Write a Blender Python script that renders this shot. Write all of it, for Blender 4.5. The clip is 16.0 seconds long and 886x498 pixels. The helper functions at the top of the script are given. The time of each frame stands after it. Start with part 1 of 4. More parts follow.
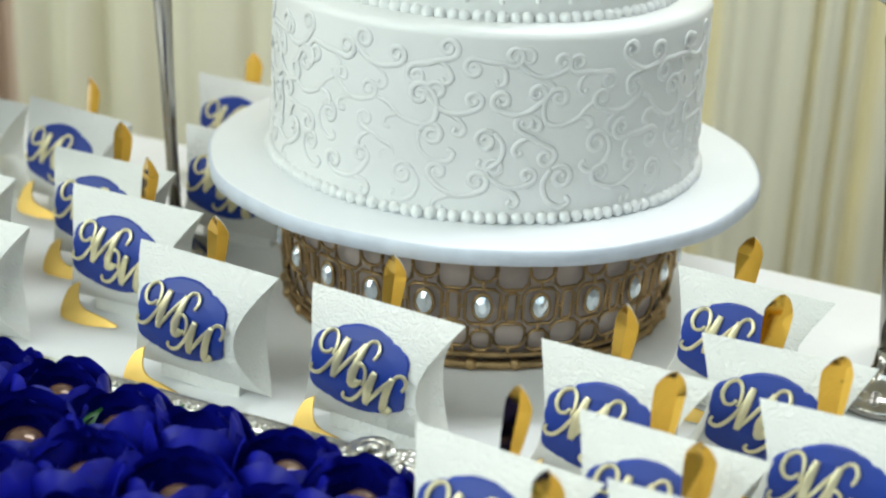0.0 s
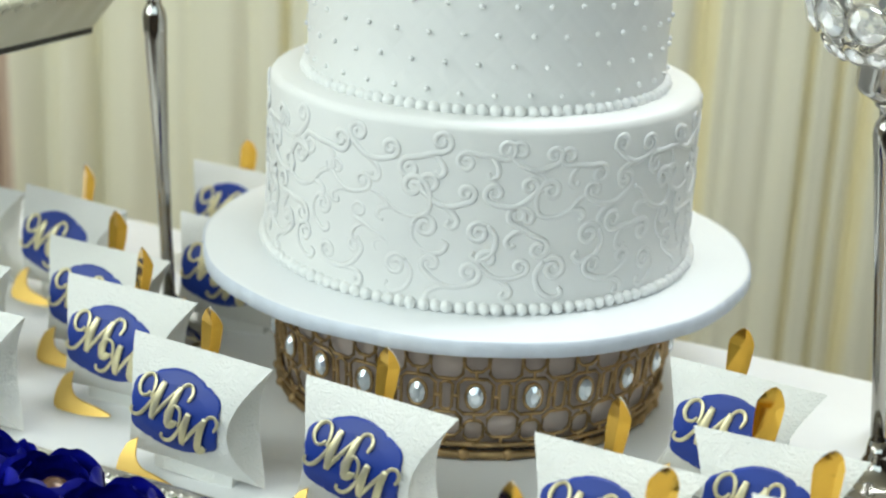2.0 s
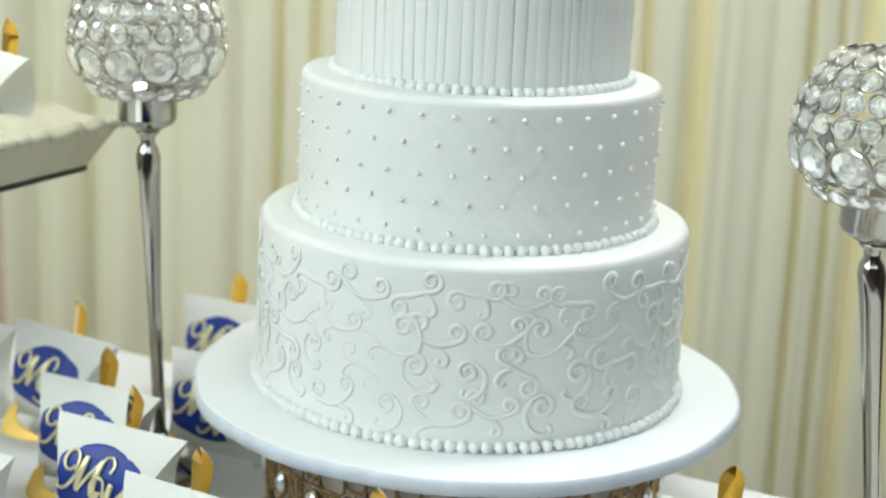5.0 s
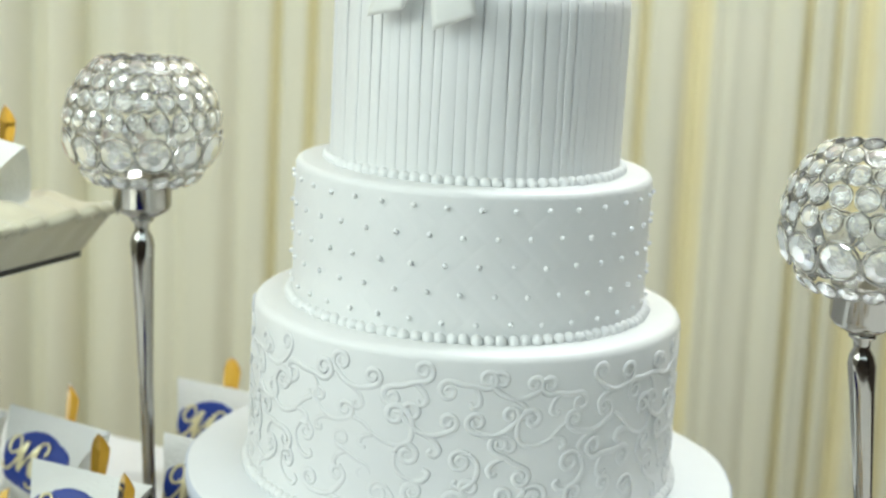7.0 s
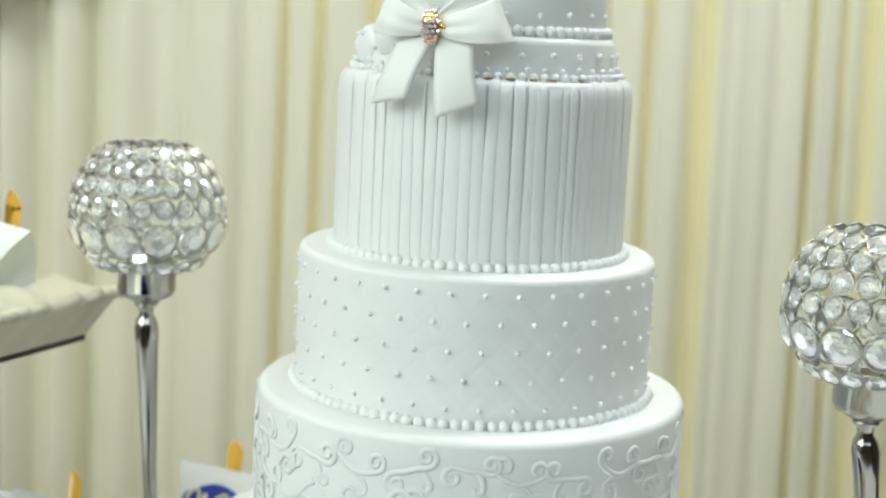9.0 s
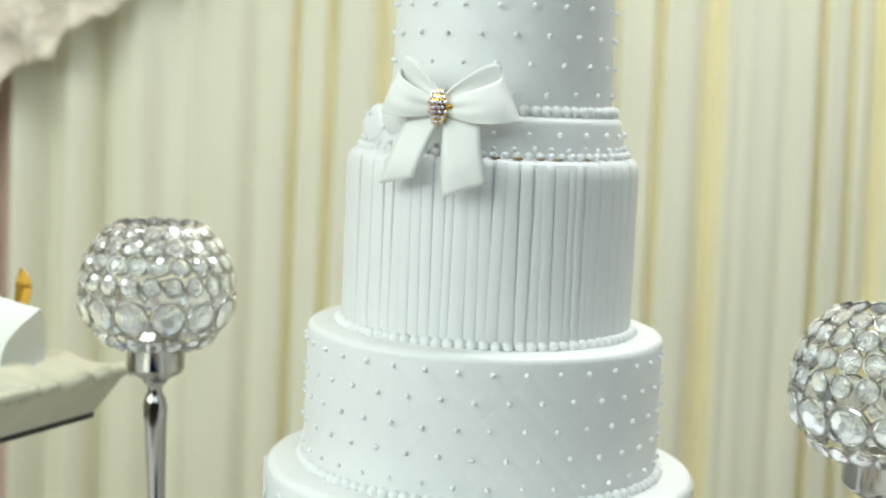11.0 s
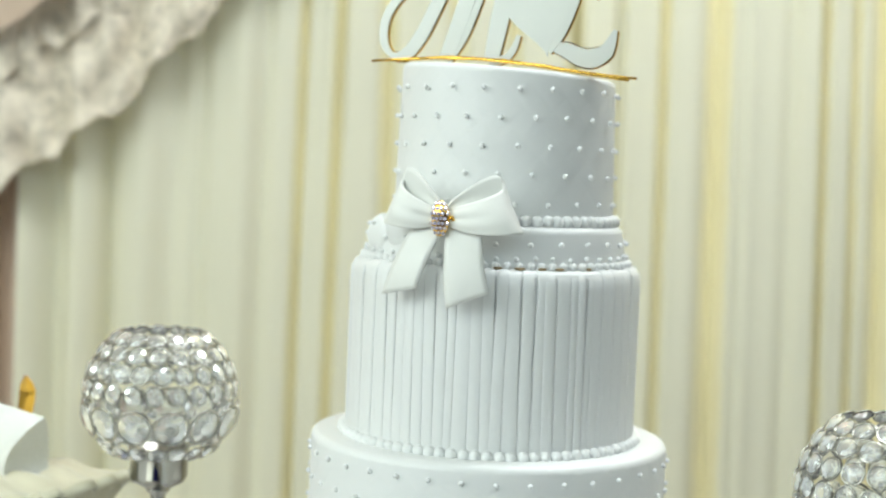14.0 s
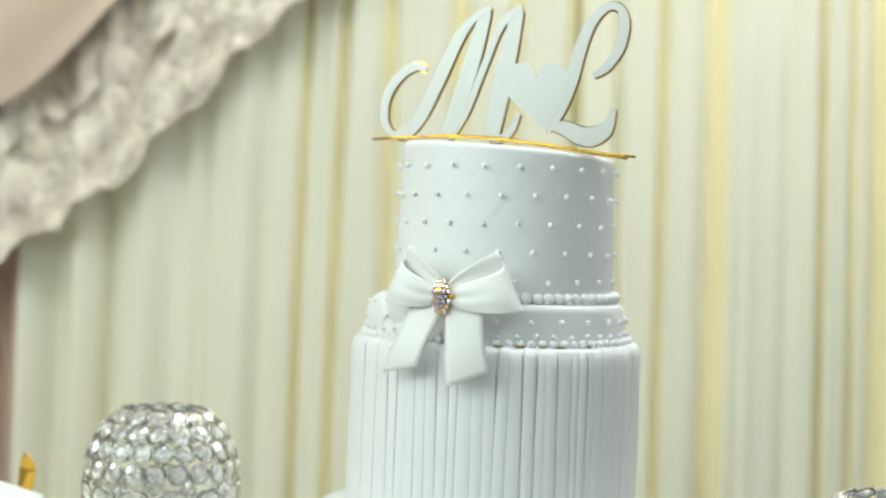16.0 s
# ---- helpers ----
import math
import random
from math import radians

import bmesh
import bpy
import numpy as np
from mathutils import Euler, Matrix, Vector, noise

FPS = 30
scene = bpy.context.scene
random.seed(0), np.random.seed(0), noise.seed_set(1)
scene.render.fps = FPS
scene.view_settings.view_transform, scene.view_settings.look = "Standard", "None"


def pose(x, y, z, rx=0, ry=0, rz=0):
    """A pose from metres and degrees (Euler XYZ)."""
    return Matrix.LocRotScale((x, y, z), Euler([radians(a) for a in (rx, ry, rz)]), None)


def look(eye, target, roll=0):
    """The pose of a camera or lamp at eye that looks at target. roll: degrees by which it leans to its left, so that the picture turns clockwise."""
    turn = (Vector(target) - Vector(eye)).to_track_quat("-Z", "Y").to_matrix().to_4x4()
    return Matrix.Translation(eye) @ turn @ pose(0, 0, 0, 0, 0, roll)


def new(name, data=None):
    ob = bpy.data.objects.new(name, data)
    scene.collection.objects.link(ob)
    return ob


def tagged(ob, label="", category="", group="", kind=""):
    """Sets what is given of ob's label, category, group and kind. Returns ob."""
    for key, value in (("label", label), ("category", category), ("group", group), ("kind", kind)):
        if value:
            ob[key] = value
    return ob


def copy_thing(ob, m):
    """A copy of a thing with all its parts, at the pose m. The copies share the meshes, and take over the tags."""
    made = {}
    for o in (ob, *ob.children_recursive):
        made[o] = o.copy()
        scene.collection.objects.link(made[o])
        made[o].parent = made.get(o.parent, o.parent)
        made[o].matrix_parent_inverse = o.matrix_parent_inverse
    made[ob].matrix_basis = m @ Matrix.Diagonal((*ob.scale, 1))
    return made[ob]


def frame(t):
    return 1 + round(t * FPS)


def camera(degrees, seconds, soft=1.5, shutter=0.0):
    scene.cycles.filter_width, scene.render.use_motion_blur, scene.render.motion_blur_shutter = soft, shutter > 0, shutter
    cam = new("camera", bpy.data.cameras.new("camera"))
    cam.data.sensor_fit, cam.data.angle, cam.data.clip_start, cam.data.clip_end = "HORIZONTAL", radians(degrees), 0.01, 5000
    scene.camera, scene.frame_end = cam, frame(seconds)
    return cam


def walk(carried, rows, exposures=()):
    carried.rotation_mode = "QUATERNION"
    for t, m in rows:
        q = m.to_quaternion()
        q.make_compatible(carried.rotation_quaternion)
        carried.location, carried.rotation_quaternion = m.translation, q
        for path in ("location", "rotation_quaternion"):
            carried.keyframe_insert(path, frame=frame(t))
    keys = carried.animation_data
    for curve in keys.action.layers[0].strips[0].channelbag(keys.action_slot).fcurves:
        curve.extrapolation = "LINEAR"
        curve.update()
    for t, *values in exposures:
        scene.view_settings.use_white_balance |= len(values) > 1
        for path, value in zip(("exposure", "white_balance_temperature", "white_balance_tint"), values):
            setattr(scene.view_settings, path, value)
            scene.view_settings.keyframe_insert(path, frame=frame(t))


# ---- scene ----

cam = camera(33.0, 16.0, soft=2.2)
cam.data.dof.use_dof = True
cam.data.dof.focus_distance = 0.93
cam.data.dof.aperture_fstop = 5.6
# seconds, x, y, z, yaw, pitch, roll
ROWS = [
    (0.0, 0.0000, -1.0461, 1.2105, 1.41, -21.98, 2.83),
    (0.5, -0.0003, -1.0464, 1.2139, 1.35, -21.38, 2.82),
    (1.0, -0.0007, -1.0466, 1.2174, 1.31, -20.70, 2.84),
    (1.5, -0.0010, -1.0469, 1.2209, 1.27, -19.98, 2.90),
    (2.0, -0.0013, -1.0472, 1.2244, 1.23, -19.24, 2.91),
    (2.5, -0.0013, -1.0476, 1.2271, 1.23, -18.47, 2.85),
    (3.0, -0.0013, -1.0480, 1.2299, 1.22, -17.71, 2.84),
    (3.5, -0.0012, -1.0484, 1.2326, 1.20, -16.98, 2.82),
    (4.0, -0.0012, -1.0487, 1.2354, 1.17, -16.26, 2.73),
    (6.5, -0.0009, -1.0526, 1.2484, 1.00, -12.61, 2.90),
    (7.0, -0.0010, -1.0533, 1.2509, 0.98, -11.90, 2.94),
    (7.5, -0.0011, -1.0540, 1.2533, 1.00, -11.19, 2.97),
    (8.0, -0.0012, -1.0546, 1.2558, 1.06, -10.51, 2.92),
    (8.5, -0.0012, -1.0553, 1.2583, 1.13, -9.83, 2.91),
    (9.0, -0.0013, -1.0559, 1.2608, 1.25, -9.17, 2.80),
    (11.5, -0.0001, -1.0595, 1.2700, 1.83, -5.99, 2.59),
    (12.0, -0.0001, -1.0602, 1.2726, 1.89, -5.46, 2.56),
    (12.5, -0.0000, -1.0609, 1.2752, 1.94, -4.94, 2.49),
    (13.0, 0.0000, -1.0616, 1.2779, 1.97, -4.40, 2.41),
    (13.5, 0.0001, -1.0623, 1.2805, 2.00, -3.84, 2.37),
    (14.0, 0.0001, -1.0630, 1.2832, 2.04, -3.24, 2.37),
    (14.5, -0.0002, -1.0639, 1.2855, 2.05, -2.61, 2.34),
    (15.0, -0.0005, -1.0648, 1.2879, 2.06, -1.99, 2.29),
    (15.5, -0.0008, -1.0657, 1.2903, 2.08, -1.38, 2.23),
    (16.0, -0.0011, -1.0666, 1.2927, 2.11, -0.80, 2.18),
]
walk(cam, [(t, pose(x, y, z, 90 + pitch, 0, yaw) @ pose(0, 0, 0, 0, 0, roll)) for t, x, y, z, yaw, pitch, roll in ROWS])

# ---------------- light ----------------
world = bpy.data.worlds.new("world")
scene.world = world
world.use_nodes = True
world.node_tree.nodes["Background"].inputs[0].default_value = (0.9, 0.93, 1.0, 1)
world.node_tree.nodes["Background"].inputs[1].default_value = 0.25
scene.view_settings.exposure = 0.0


def area_lamp(name, eye, target, w, h, watts, colour):
    d = bpy.data.lights.new(name, "AREA")
    d.shape, d.size, d.size_y, d.energy, d.color = "RECTANGLE", w, h, watts, colour
    ob = new(name, d)
    ob.matrix_world = look(eye, target)
    return ob


# added lamps, none in view: left key, front fill, back brightens the curtain
area_lamp("key_lamp_left", (-1.9, -1.3, 2.75), (-0.1, 0.0, 1.0), 2.8, 2.8, 112, (0.86, 0.98, 0.95))
area_lamp("fill_lamp_front", (0.3, -2.6, 2.95), (0, 0, 1.0), 3.4, 1.8, 43, (0.73, 0.93, 1.0))
area_lamp("curtain_fill_lamp", (0.7, 0.35, 2.95), (0.5, 0.85, 0.8), 1.8, 0.4, 39, (0.90, 0.97, 1.0))


# ---------------- materials ----------------
def material(name, colour, rough=0.5, metal=0.0, vary=0.0, vscale=20.0, bump=0.0, bscale=200.0, **more):
    m = bpy.data.materials.new(name)
    m.use_nodes = True
    nt = m.node_tree
    b = nt.nodes["Principled BSDF"]
    b.inputs["Base Color"].default_value = (*colour, 1)
    b.inputs["Roughness"].default_value = rough
    b.inputs["Metallic"].default_value = metal
    for key, value in more.items():
        b.inputs[key.replace("_", " ")].default_value = value
    tc = nt.nodes.new("ShaderNodeTexCoord")
    if vary:
        n = nt.nodes.new("ShaderNodeTexNoise")
        n.inputs["Scale"].default_value = vscale
        n.inputs["Detail"].default_value = 6
        nt.links.new(tc.outputs["Object"], n.inputs["Vector"])
        r = nt.nodes.new("ShaderNodeValToRGB")
        r.color_ramp.elements[0].position, r.color_ramp.elements[1].position = 0.3, 0.7
        r.color_ramp.elements[0].color = (*[max(0, c * (1 - vary)) for c in colour], 1)
        r.color_ramp.elements[1].color = (*[min(1, c * (1 + vary * 0.6)) for c in colour], 1)
        nt.links.new(n.outputs["Fac"], r.inputs["Fac"])
        nt.links.new(r.outputs["Color"], b.inputs["Base Color"])
        mr = nt.nodes.new("ShaderNodeMapRange")
        mr.inputs["To Min"].default_value, mr.inputs["To Max"].default_value = rough * 0.8, min(1, rough * 1.25)
        nt.links.new(n.outputs["Fac"], mr.inputs["Value"])
        nt.links.new(mr.outputs["Result"], b.inputs["Roughness"])
    if bump:
        n = nt.nodes.new("ShaderNodeTexNoise")
        n.inputs["Scale"].default_value = bscale
        n.inputs["Detail"].default_value = 4
        nt.links.new(tc.outputs["Object"], n.inputs["Vector"])
        bp = nt.nodes.new("ShaderNodeBump")
        bp.inputs["Strength"].default_value = bump
        bp.inputs["Distance"].default_value = 0.002
        nt.links.new(n.outputs["Fac"], bp.inputs["Height"])
        nt.links.new(bp.outputs["Normal"], b.inputs["Normal"])
    return m


FONDANT = material("fondant", (0.835, 0.84, 0.83), 0.42, vary=0.03, vscale=14, bump=0.05, bscale=160, Subsurface_Weight=0.25, Subsurface_Scale=0.004, Subsurface_Radius=(1.0, 1.0, 1.0))
PIPING = material("royal_icing", (0.835, 0.84, 0.83), 0.40, vary=0.03, vscale=60, bump=0.05, bscale=300, Subsurface_Weight=0.3, Subsurface_Scale=0.003, Subsurface_Radius=(1.0, 1.0, 1.0))
SUGAR_PEARL = material("sugar_pearl", (0.85, 0.86, 0.85), 0.42, Subsurface_Weight=0.6, Subsurface_Scale=0.004, Subsurface_Radius=(1.0, 1.0, 1.0))
BOARD = material("foil_board", (0.83, 0.85, 0.87), 0.38, vary=0.03, vscale=9, bump=0.12, bscale=70)
CARD = material("embossed_card", (0.86, 0.86, 0.82), 0.55, vary=0.03, vscale=30)
BLUE = material("blue_card", (0.009, 0.042, 0.31), 0.45, vary=0.18, vscale=40, bump=0.04, bscale=500)
GOLD = material("gold_foil_card", (0.86, 0.52, 0.09), 0.09, 1.0, vary=0.10, vscale=35, bump=0.05, bscale=60)
GOLD_SATIN = material("satin_gold_card", (0.78, 0.52, 0.14), 0.42, 0.75, vary=0.08, vscale=40)
CRUMB = material("brown_sponge", (0.36, 0.25, 0.12), 0.9, vary=0.4, vscale=200, bump=0.5, bscale=500)
MONOGRAM = material("pale_gold_acrylic", (0.80, 0.73, 0.47), 0.34, 0.65, vary=0.06, vscale=120)
BRONZE = material("antique_gold_metal", (0.42, 0.285, 0.14), 0.46, 1.0, vary=0.35, vscale=90, bump=0.2, bscale=300)
DRUM = material("grey_satin_drum", (0.52, 0.44, 0.40), 0.5, vary=0.25, vscale=30, bump=0.1, bscale=120)
CHROME = material("polished_nickel", (0.44, 0.42, 0.385), 0.12, 1.0, vary=0.08, vscale=20)
WIRE = material("nickel_wire", (0.46, 0.45, 0.42), 0.20, 1.0, vary=0.15, vscale=80)
SILVER = material("cast_silver", (0.80, 0.78, 0.73), 0.32, 1.0, vary=0.25, vscale=150, bump=0.15, bscale=400)
PETAL = material("royal_blue_petal", (0.0045, 0.0065, 0.24), 0.40, vary=0.6, vscale=50, bump=0.30, bscale=90, Specular_IOR_Level=0.22)
CHOCOLATE = material("pearl_bronze_sweet", (0.16, 0.085, 0.055), 0.24, 0.3, vary=0.3, vscale=120, Coat_Weight=0.5)
LEAF = material("green_leaf", (0.03, 0.14, 0.03), 0.5, vary=0.3, vscale=60)
CLOTH = material("white_tablecloth", (0.84, 0.84, 0.84), 0.6, vary=0.05, vscale=12, bump=0.25, bscale=45, Sheen_Weight=0.15)
CURTAIN = material("cream_curtain", (0.94, 0.91, 0.75), 0.7, vary=0.03, vscale=3, bump=0.05, bscale=500, Sheen_Weight=0.2)
SATIN = material("ivory_satin", (0.64, 0.60, 0.45), 0.3, vary=0.08, vscale=18, bump=0.15, bscale=30, Sheen_Weight=0.3)
DARKWOOD = material("dark_edge", (0.04, 0.035, 0.03), 0.5, vary=0.2)
PLASTER = material("cream_plaster", (0.80, 0.77, 0.66), 0.9, vary=0.08, vscale=3, bump=0.1, bscale=80)
# for unseen walls, kept dark so metal reflects darkness and fill drops
DARK_WALL = material("dark_wall", (0.13, 0.10, 0.085), 0.8, vary=0.1, vscale=3, bump=0.1, bscale=80)
CARPET = material("brown_carpet", (0.16, 0.12, 0.10), 0.95, vary=0.3, vscale=30, bump=0.4, bscale=300)
PLEAT = material("pale_gold_pleat", (0.92, 0.84, 0.56), 0.55, vary=0.05, vscale=6, bump=0.05, bscale=500, Sheen_Weight=0.2)
PINK = material("blush_drape", (0.62, 0.47, 0.36), 0.7, vary=0.06, vscale=4, bump=0.06, bscale=300)
RIBBON = material("sugar_ribbon", (0.82, 0.82, 0.78), 0.42, vary=0.03, vscale=40, bump=0.05, bscale=300)
CRYSTAL = material("cut_crystal", (0.97, 0.98, 0.98), 0.03, Transmission_Weight=0.80, IOR=1.5)
GEM = material("faceted_rhinestone", (0.72, 0.78, 0.84), 0.06, 0.55, Coat_Weight=1.0)
DIAMOND = material("lilac_rhinestone", (0.62, 0.57, 0.68), 0.05, 0.55, Coat_Weight=1.0)
MIRROR = material("silver_acrylic", (0.70, 0.71, 0.66), 0.32, 0.30, vary=0.05, vscale=15)


def relief(m, scale, strength, squash=1.0):
    nt = m.node_tree
    b = nt.nodes["Principled BSDF"]
    tc = nt.nodes.new("ShaderNodeTexCoord")
    n1 = nt.nodes.new("ShaderNodeTexNoise")
    n1.inputs["Scale"].default_value = scale
    n1.inputs["Detail"].default_value = 2
    n1.inputs["Distortion"].default_value = 2.5
    nt.links.new(tc.outputs["Object"], n1.inputs["Vector"])
    r = nt.nodes.new("ShaderNodeValToRGB")
    e = r.color_ramp.elements
    e[0].position, e[1].position = 0.38, 0.62
    e[0].color, e[1].color = (0, 0, 0, 1), (0, 0, 0, 1)
    mid = e.new(0.5)
    mid.color = (1, 1, 1, 1)
    nt.links.new(n1.outputs["Fac"], r.inputs["Fac"])
    bp = nt.nodes.new("ShaderNodeBump")
    bp.inputs["Strength"].default_value = strength
    bp.inputs["Distance"].default_value = 0.0012
    nt.links.new(r.outputs["Color"], bp.inputs["Height"])
    nt.links.new(bp.outputs["Normal"], b.inputs["Normal"])


relief(CARD, 110, 0.54)

# thin cloth: part of the light passes through it, warmer
nt = CURTAIN.node_tree
thin = nt.nodes.new("ShaderNodeBsdfTranslucent")
thin.inputs["Color"].default_value = (0.97, 0.86, 0.36, 1)
both = nt.nodes.new("ShaderNodeMixShader")
both.inputs["Fac"].default_value = 0.26
nt.links.new(nt.nodes["Principled BSDF"].outputs[0], both.inputs[1])
nt.links.new(thin.outputs[0], both.inputs[2])
nt.links.new(both.outputs[0], nt.nodes["Material Output"].inputs["Surface"])

# lace: threads of cotton with holes between them
LACE = material("ivory_lace", (0.78, 0.69, 0.56), 0.8)
nt = LACE.node_tree
tc = nt.nodes.new("ShaderNodeTexCoord")
vor = nt.nodes.new("ShaderNodeTexNoise")
vor.inputs["Scale"].default_value = 42
vor.inputs["Detail"].default_value = 5
vor.inputs["Distortion"].default_value = 1.2
ramp = nt.nodes.new("ShaderNodeValToRGB")
ramp.color_ramp.elements[0].position, ramp.color_ramp.elements[1].position = 0.36, 0.56
ramp.color_ramp.elements[0].color = (0.62, 0.62, 0.62, 1)
nt.links.new(tc.outputs["Object"], vor.inputs["Vector"])
nt.links.new(vor.outputs["Fac"], ramp.inputs["Fac"])
nt.links.new(ramp.outputs["Color"], nt.nodes["Principled BSDF"].inputs["Alpha"])


# ---------------- mesh helpers ----------------
def mesh_of(name, verts, faces, mat, smooth=True):
    me = bpy.data.meshes.new(name)
    me.from_pydata([tuple(v) for v in verts], [], faces)
    me.materials.append(mat)
    if smooth:
        for p in me.polygons:
            p.use_smooth = True
    me.update()
    return me


def thing(name, label, category, group="", kind=""):
    return tagged(new(name), label, category, group, kind)


def part(name, me, parent, m=None, label=""):
    ob = new(name, me)
    ob.parent = parent
    if m is not None:
        ob.matrix_basis = m
    if label:
        tagged(ob, label)
    return ob


def lathe(profile, n=96, wobble=None):
    """Verts and faces of a profile of (r, z) turned round z."""
    vs, fs = [], []
    for r, z in profile:
        for i in range(n):
            a = 2 * math.pi * i / n
            rr = r + (wobble(a, z, r) if wobble else 0)
            vs.append((rr * math.cos(a), rr * math.sin(a), z))
    for j in range(len(profile) - 1):
        for i in range(n):
            k = (i + 1) % n
            fs.append((j * n + i, j * n + k, (j + 1) * n + k, (j + 1) * n + i))
    return vs, fs


def grid(nu, nv, f, closed_u=False):
    vs = [f(i / (nu if closed_u else nu - 1), j / (nv - 1)) for j in range(nv) for i in range(nu)]
    fs = []
    for j in range(nv - 1):
        for i in range(nu if closed_u else nu - 1):
            k = (i + 1) % nu
            fs.append((j * nu + i, j * nu + k, (j + 1) * nu + k, (j + 1) * nu + i))
    return vs, fs


def merge(*lots):
    vs, fs = [], []
    for v, f in lots:
        o = len(vs)
        vs += list(v)
        fs += [tuple(i + o for i in q) for q in f]
    return vs, fs


def moved(lot, m):
    return [m @ Vector(v) for v in lot[0]], lot[1]


def tube(pts, rad, n=8, closed=False, flat=1.0, up=None):
    """A swept round bar along points; rad a number or a list."""
    P = [Vector(p) for p in pts]
    vs, fs = [], []
    N = len(P)
    for i, p in enumerate(P):
        a = P[(i - 1) % N] if closed or i > 0 else P[i]
        b = P[(i + 1) % N] if closed or i < N - 1 else P[i]
        t = (b - a).normalized()
        u = Vector(up) if up else Vector((0, 0, 1))
        if abs(t.dot(u)) > 0.98:
            u = Vector((0, 1, 0))
        s = t.cross(u).normalized()
        w = s.cross(t).normalized()
        r = rad[i] if isinstance(rad, (list, tuple)) else rad
        for k in range(n):
            c = 2 * math.pi * k / n
            vs.append(p + s * (r * math.cos(c)) + w * (r * flat * math.sin(c)))
    for i in range(N if closed else N - 1):
        j = (i + 1) % N
        for k in range(n):
            l = (k + 1) % n
            fs.append((i * n + k, i * n + l, j * n + l, j * n + k))
    if not closed:
        fs.append(tuple(range(n))[::-1])
        fs.append(tuple((N - 1) * n + k for k in range(n)))
    return vs, fs


def smooth_path(pts, steps=6):
    P = [Vector((*p, 0)) if len(p) == 2 else Vector(p) for p in pts]
    out = []
    for i in range(len(P) - 1):
        a, b, c, d = P[max(i - 1, 0)], P[i], P[i + 1], P[min(i + 2, len(P) - 1)]
        for s in range(steps):
            t = s / steps
            out.append(0.5 * (2 * b + (c - a) * t + (2 * a - 5 * b + 4 * c - d) * t * t + (3 * b - a - 3 * c + d) * t ** 3))
    return out + [P[-1]]


def ball(r, u=12, v=8, squash=1.0):
    return lathe([(max(1e-5, r * math.sin(math.pi * j / v)), -squash * r * math.cos(math.pi * j / v)) for j in range(v + 1)], u)


def slab(outline, h):
    """A flat plate in xy with that outline, thick h, from z 0."""
    n = len(outline)
    vs = [(x, y, 0) for x, y in outline] + [(x, y, h) for x, y in outline]
    return vs, [tuple(range(n))[::-1], tuple(range(n, 2 * n))] + [(i, (i + 1) % n, n + (i + 1) % n, n + i) for i in range(n)]


def box_lot(x0, y0, z0, x1, y1, z1):
    return moved(slab([(x0, y0), (x1, y0), (x1, y1), (x0, y1)], z1 - z0), Matrix.Translation((0, 0, z0)))


def round_at(a, r, z, out=0.0):
    """A pose on the cake's side: x along the side, y outwards, z up; a in degrees from the front."""
    t = radians(a - 90)
    m = Matrix.Translation(((r + out) * math.cos(t), (r + out) * math.sin(t), z))
    return m @ Matrix.Rotation(t + math.pi / 2, 4, "Z")


def structure(name, lot, mat, label, category, smooth=False):
    return tagged(new(name, mesh_of(name, *lot, mat, smooth)), label, category, kind="structure")


# ---------------- the room ----------------
TABLE_Z = 0.760
structure("floor", box_lot(-4, -4.5, -0.1, 4, 1.4, 0), CARPET, "brown carpet floor under the table", "floor")
structure("ceiling", box_lot(-4, -4.5, 3.0, 4, 1.4, 3.1), PLASTER, "plain cream ceiling of the hall", "ceiling")
# north wall is unseen, set close to throw light back through the curtain
structure("wall_north", box_lot(-4, 1.215, 0, 4, 1.4, 3.0), PLASTER, "unseen cream plaster wall set close behind the curtain", "wall")
structure("wall_south", box_lot(-4, -4.5, 0, 4, -4.3, 3.0), DARK_WALL, "unseen dark wall that gives dark reflections and less bounce light", "wall")
structure("wall_west", box_lot(-4, -4.3, 0, -3.8, 1.215, 3.0), PLASTER, "cream plaster wall of the hall", "wall")
structure("wall_east", box_lot(3.8, -4.3, 0, 4, 1.215, 3.0), DARK_WALL, "unseen dark wall that gives dark reflections and less bounce light", "wall")


# pleats of the cream curtain: place, half width, depth
PLEATS = [(-0.648, 0.020, 0.022), (-0.574, 0.013, 0.032), (-0.482, 0.022, 0.010), (-0.436, 0.012, 0.010), (-0.345, 0.018, 0.024), (-0.290, 0.008, 0.034), (-0.236, 0.009, 0.046), (-0.160, 0.012, 0.040), (-0.060, 0.014, 0.045), (0.020, 0.010, 0.035), (0.105, 0.012, 0.045), (0.170, 0.009, 0.030),
    (0.233, 0.008, 0.048), (0.311, 0.021, 0.062), (0.347, 0.009, 0.012), (0.417, 0.012, 0.014), (0.465, 0.007, 0.050), (0.510, 0.007, 0.046), (0.552, 0.016, 0.070), (0.620, 0.010, 0.040), (0.690, 0.013, 0.050)]
for i in range(16):
    PLEATS.append((0.765 + 0.072 * i + random.uniform(-0.012, 0.012), random.uniform(0.008, 0.015), random.uniform(0.03, 0.06)))
for i in range(17):
    PLEATS.append((-0.735 - 0.072 * i + random.uniform(-0.012, 0.012), random.uniform(0.010, 0.020), random.uniform(0.03, 0.06)))


def pleat_at(x, z):
    return x + 0.020 * (z - 1.2) * (1 if x > -0.2 else -0.5) + 0.004 * math.sin(z * 2.1 + x * 5)


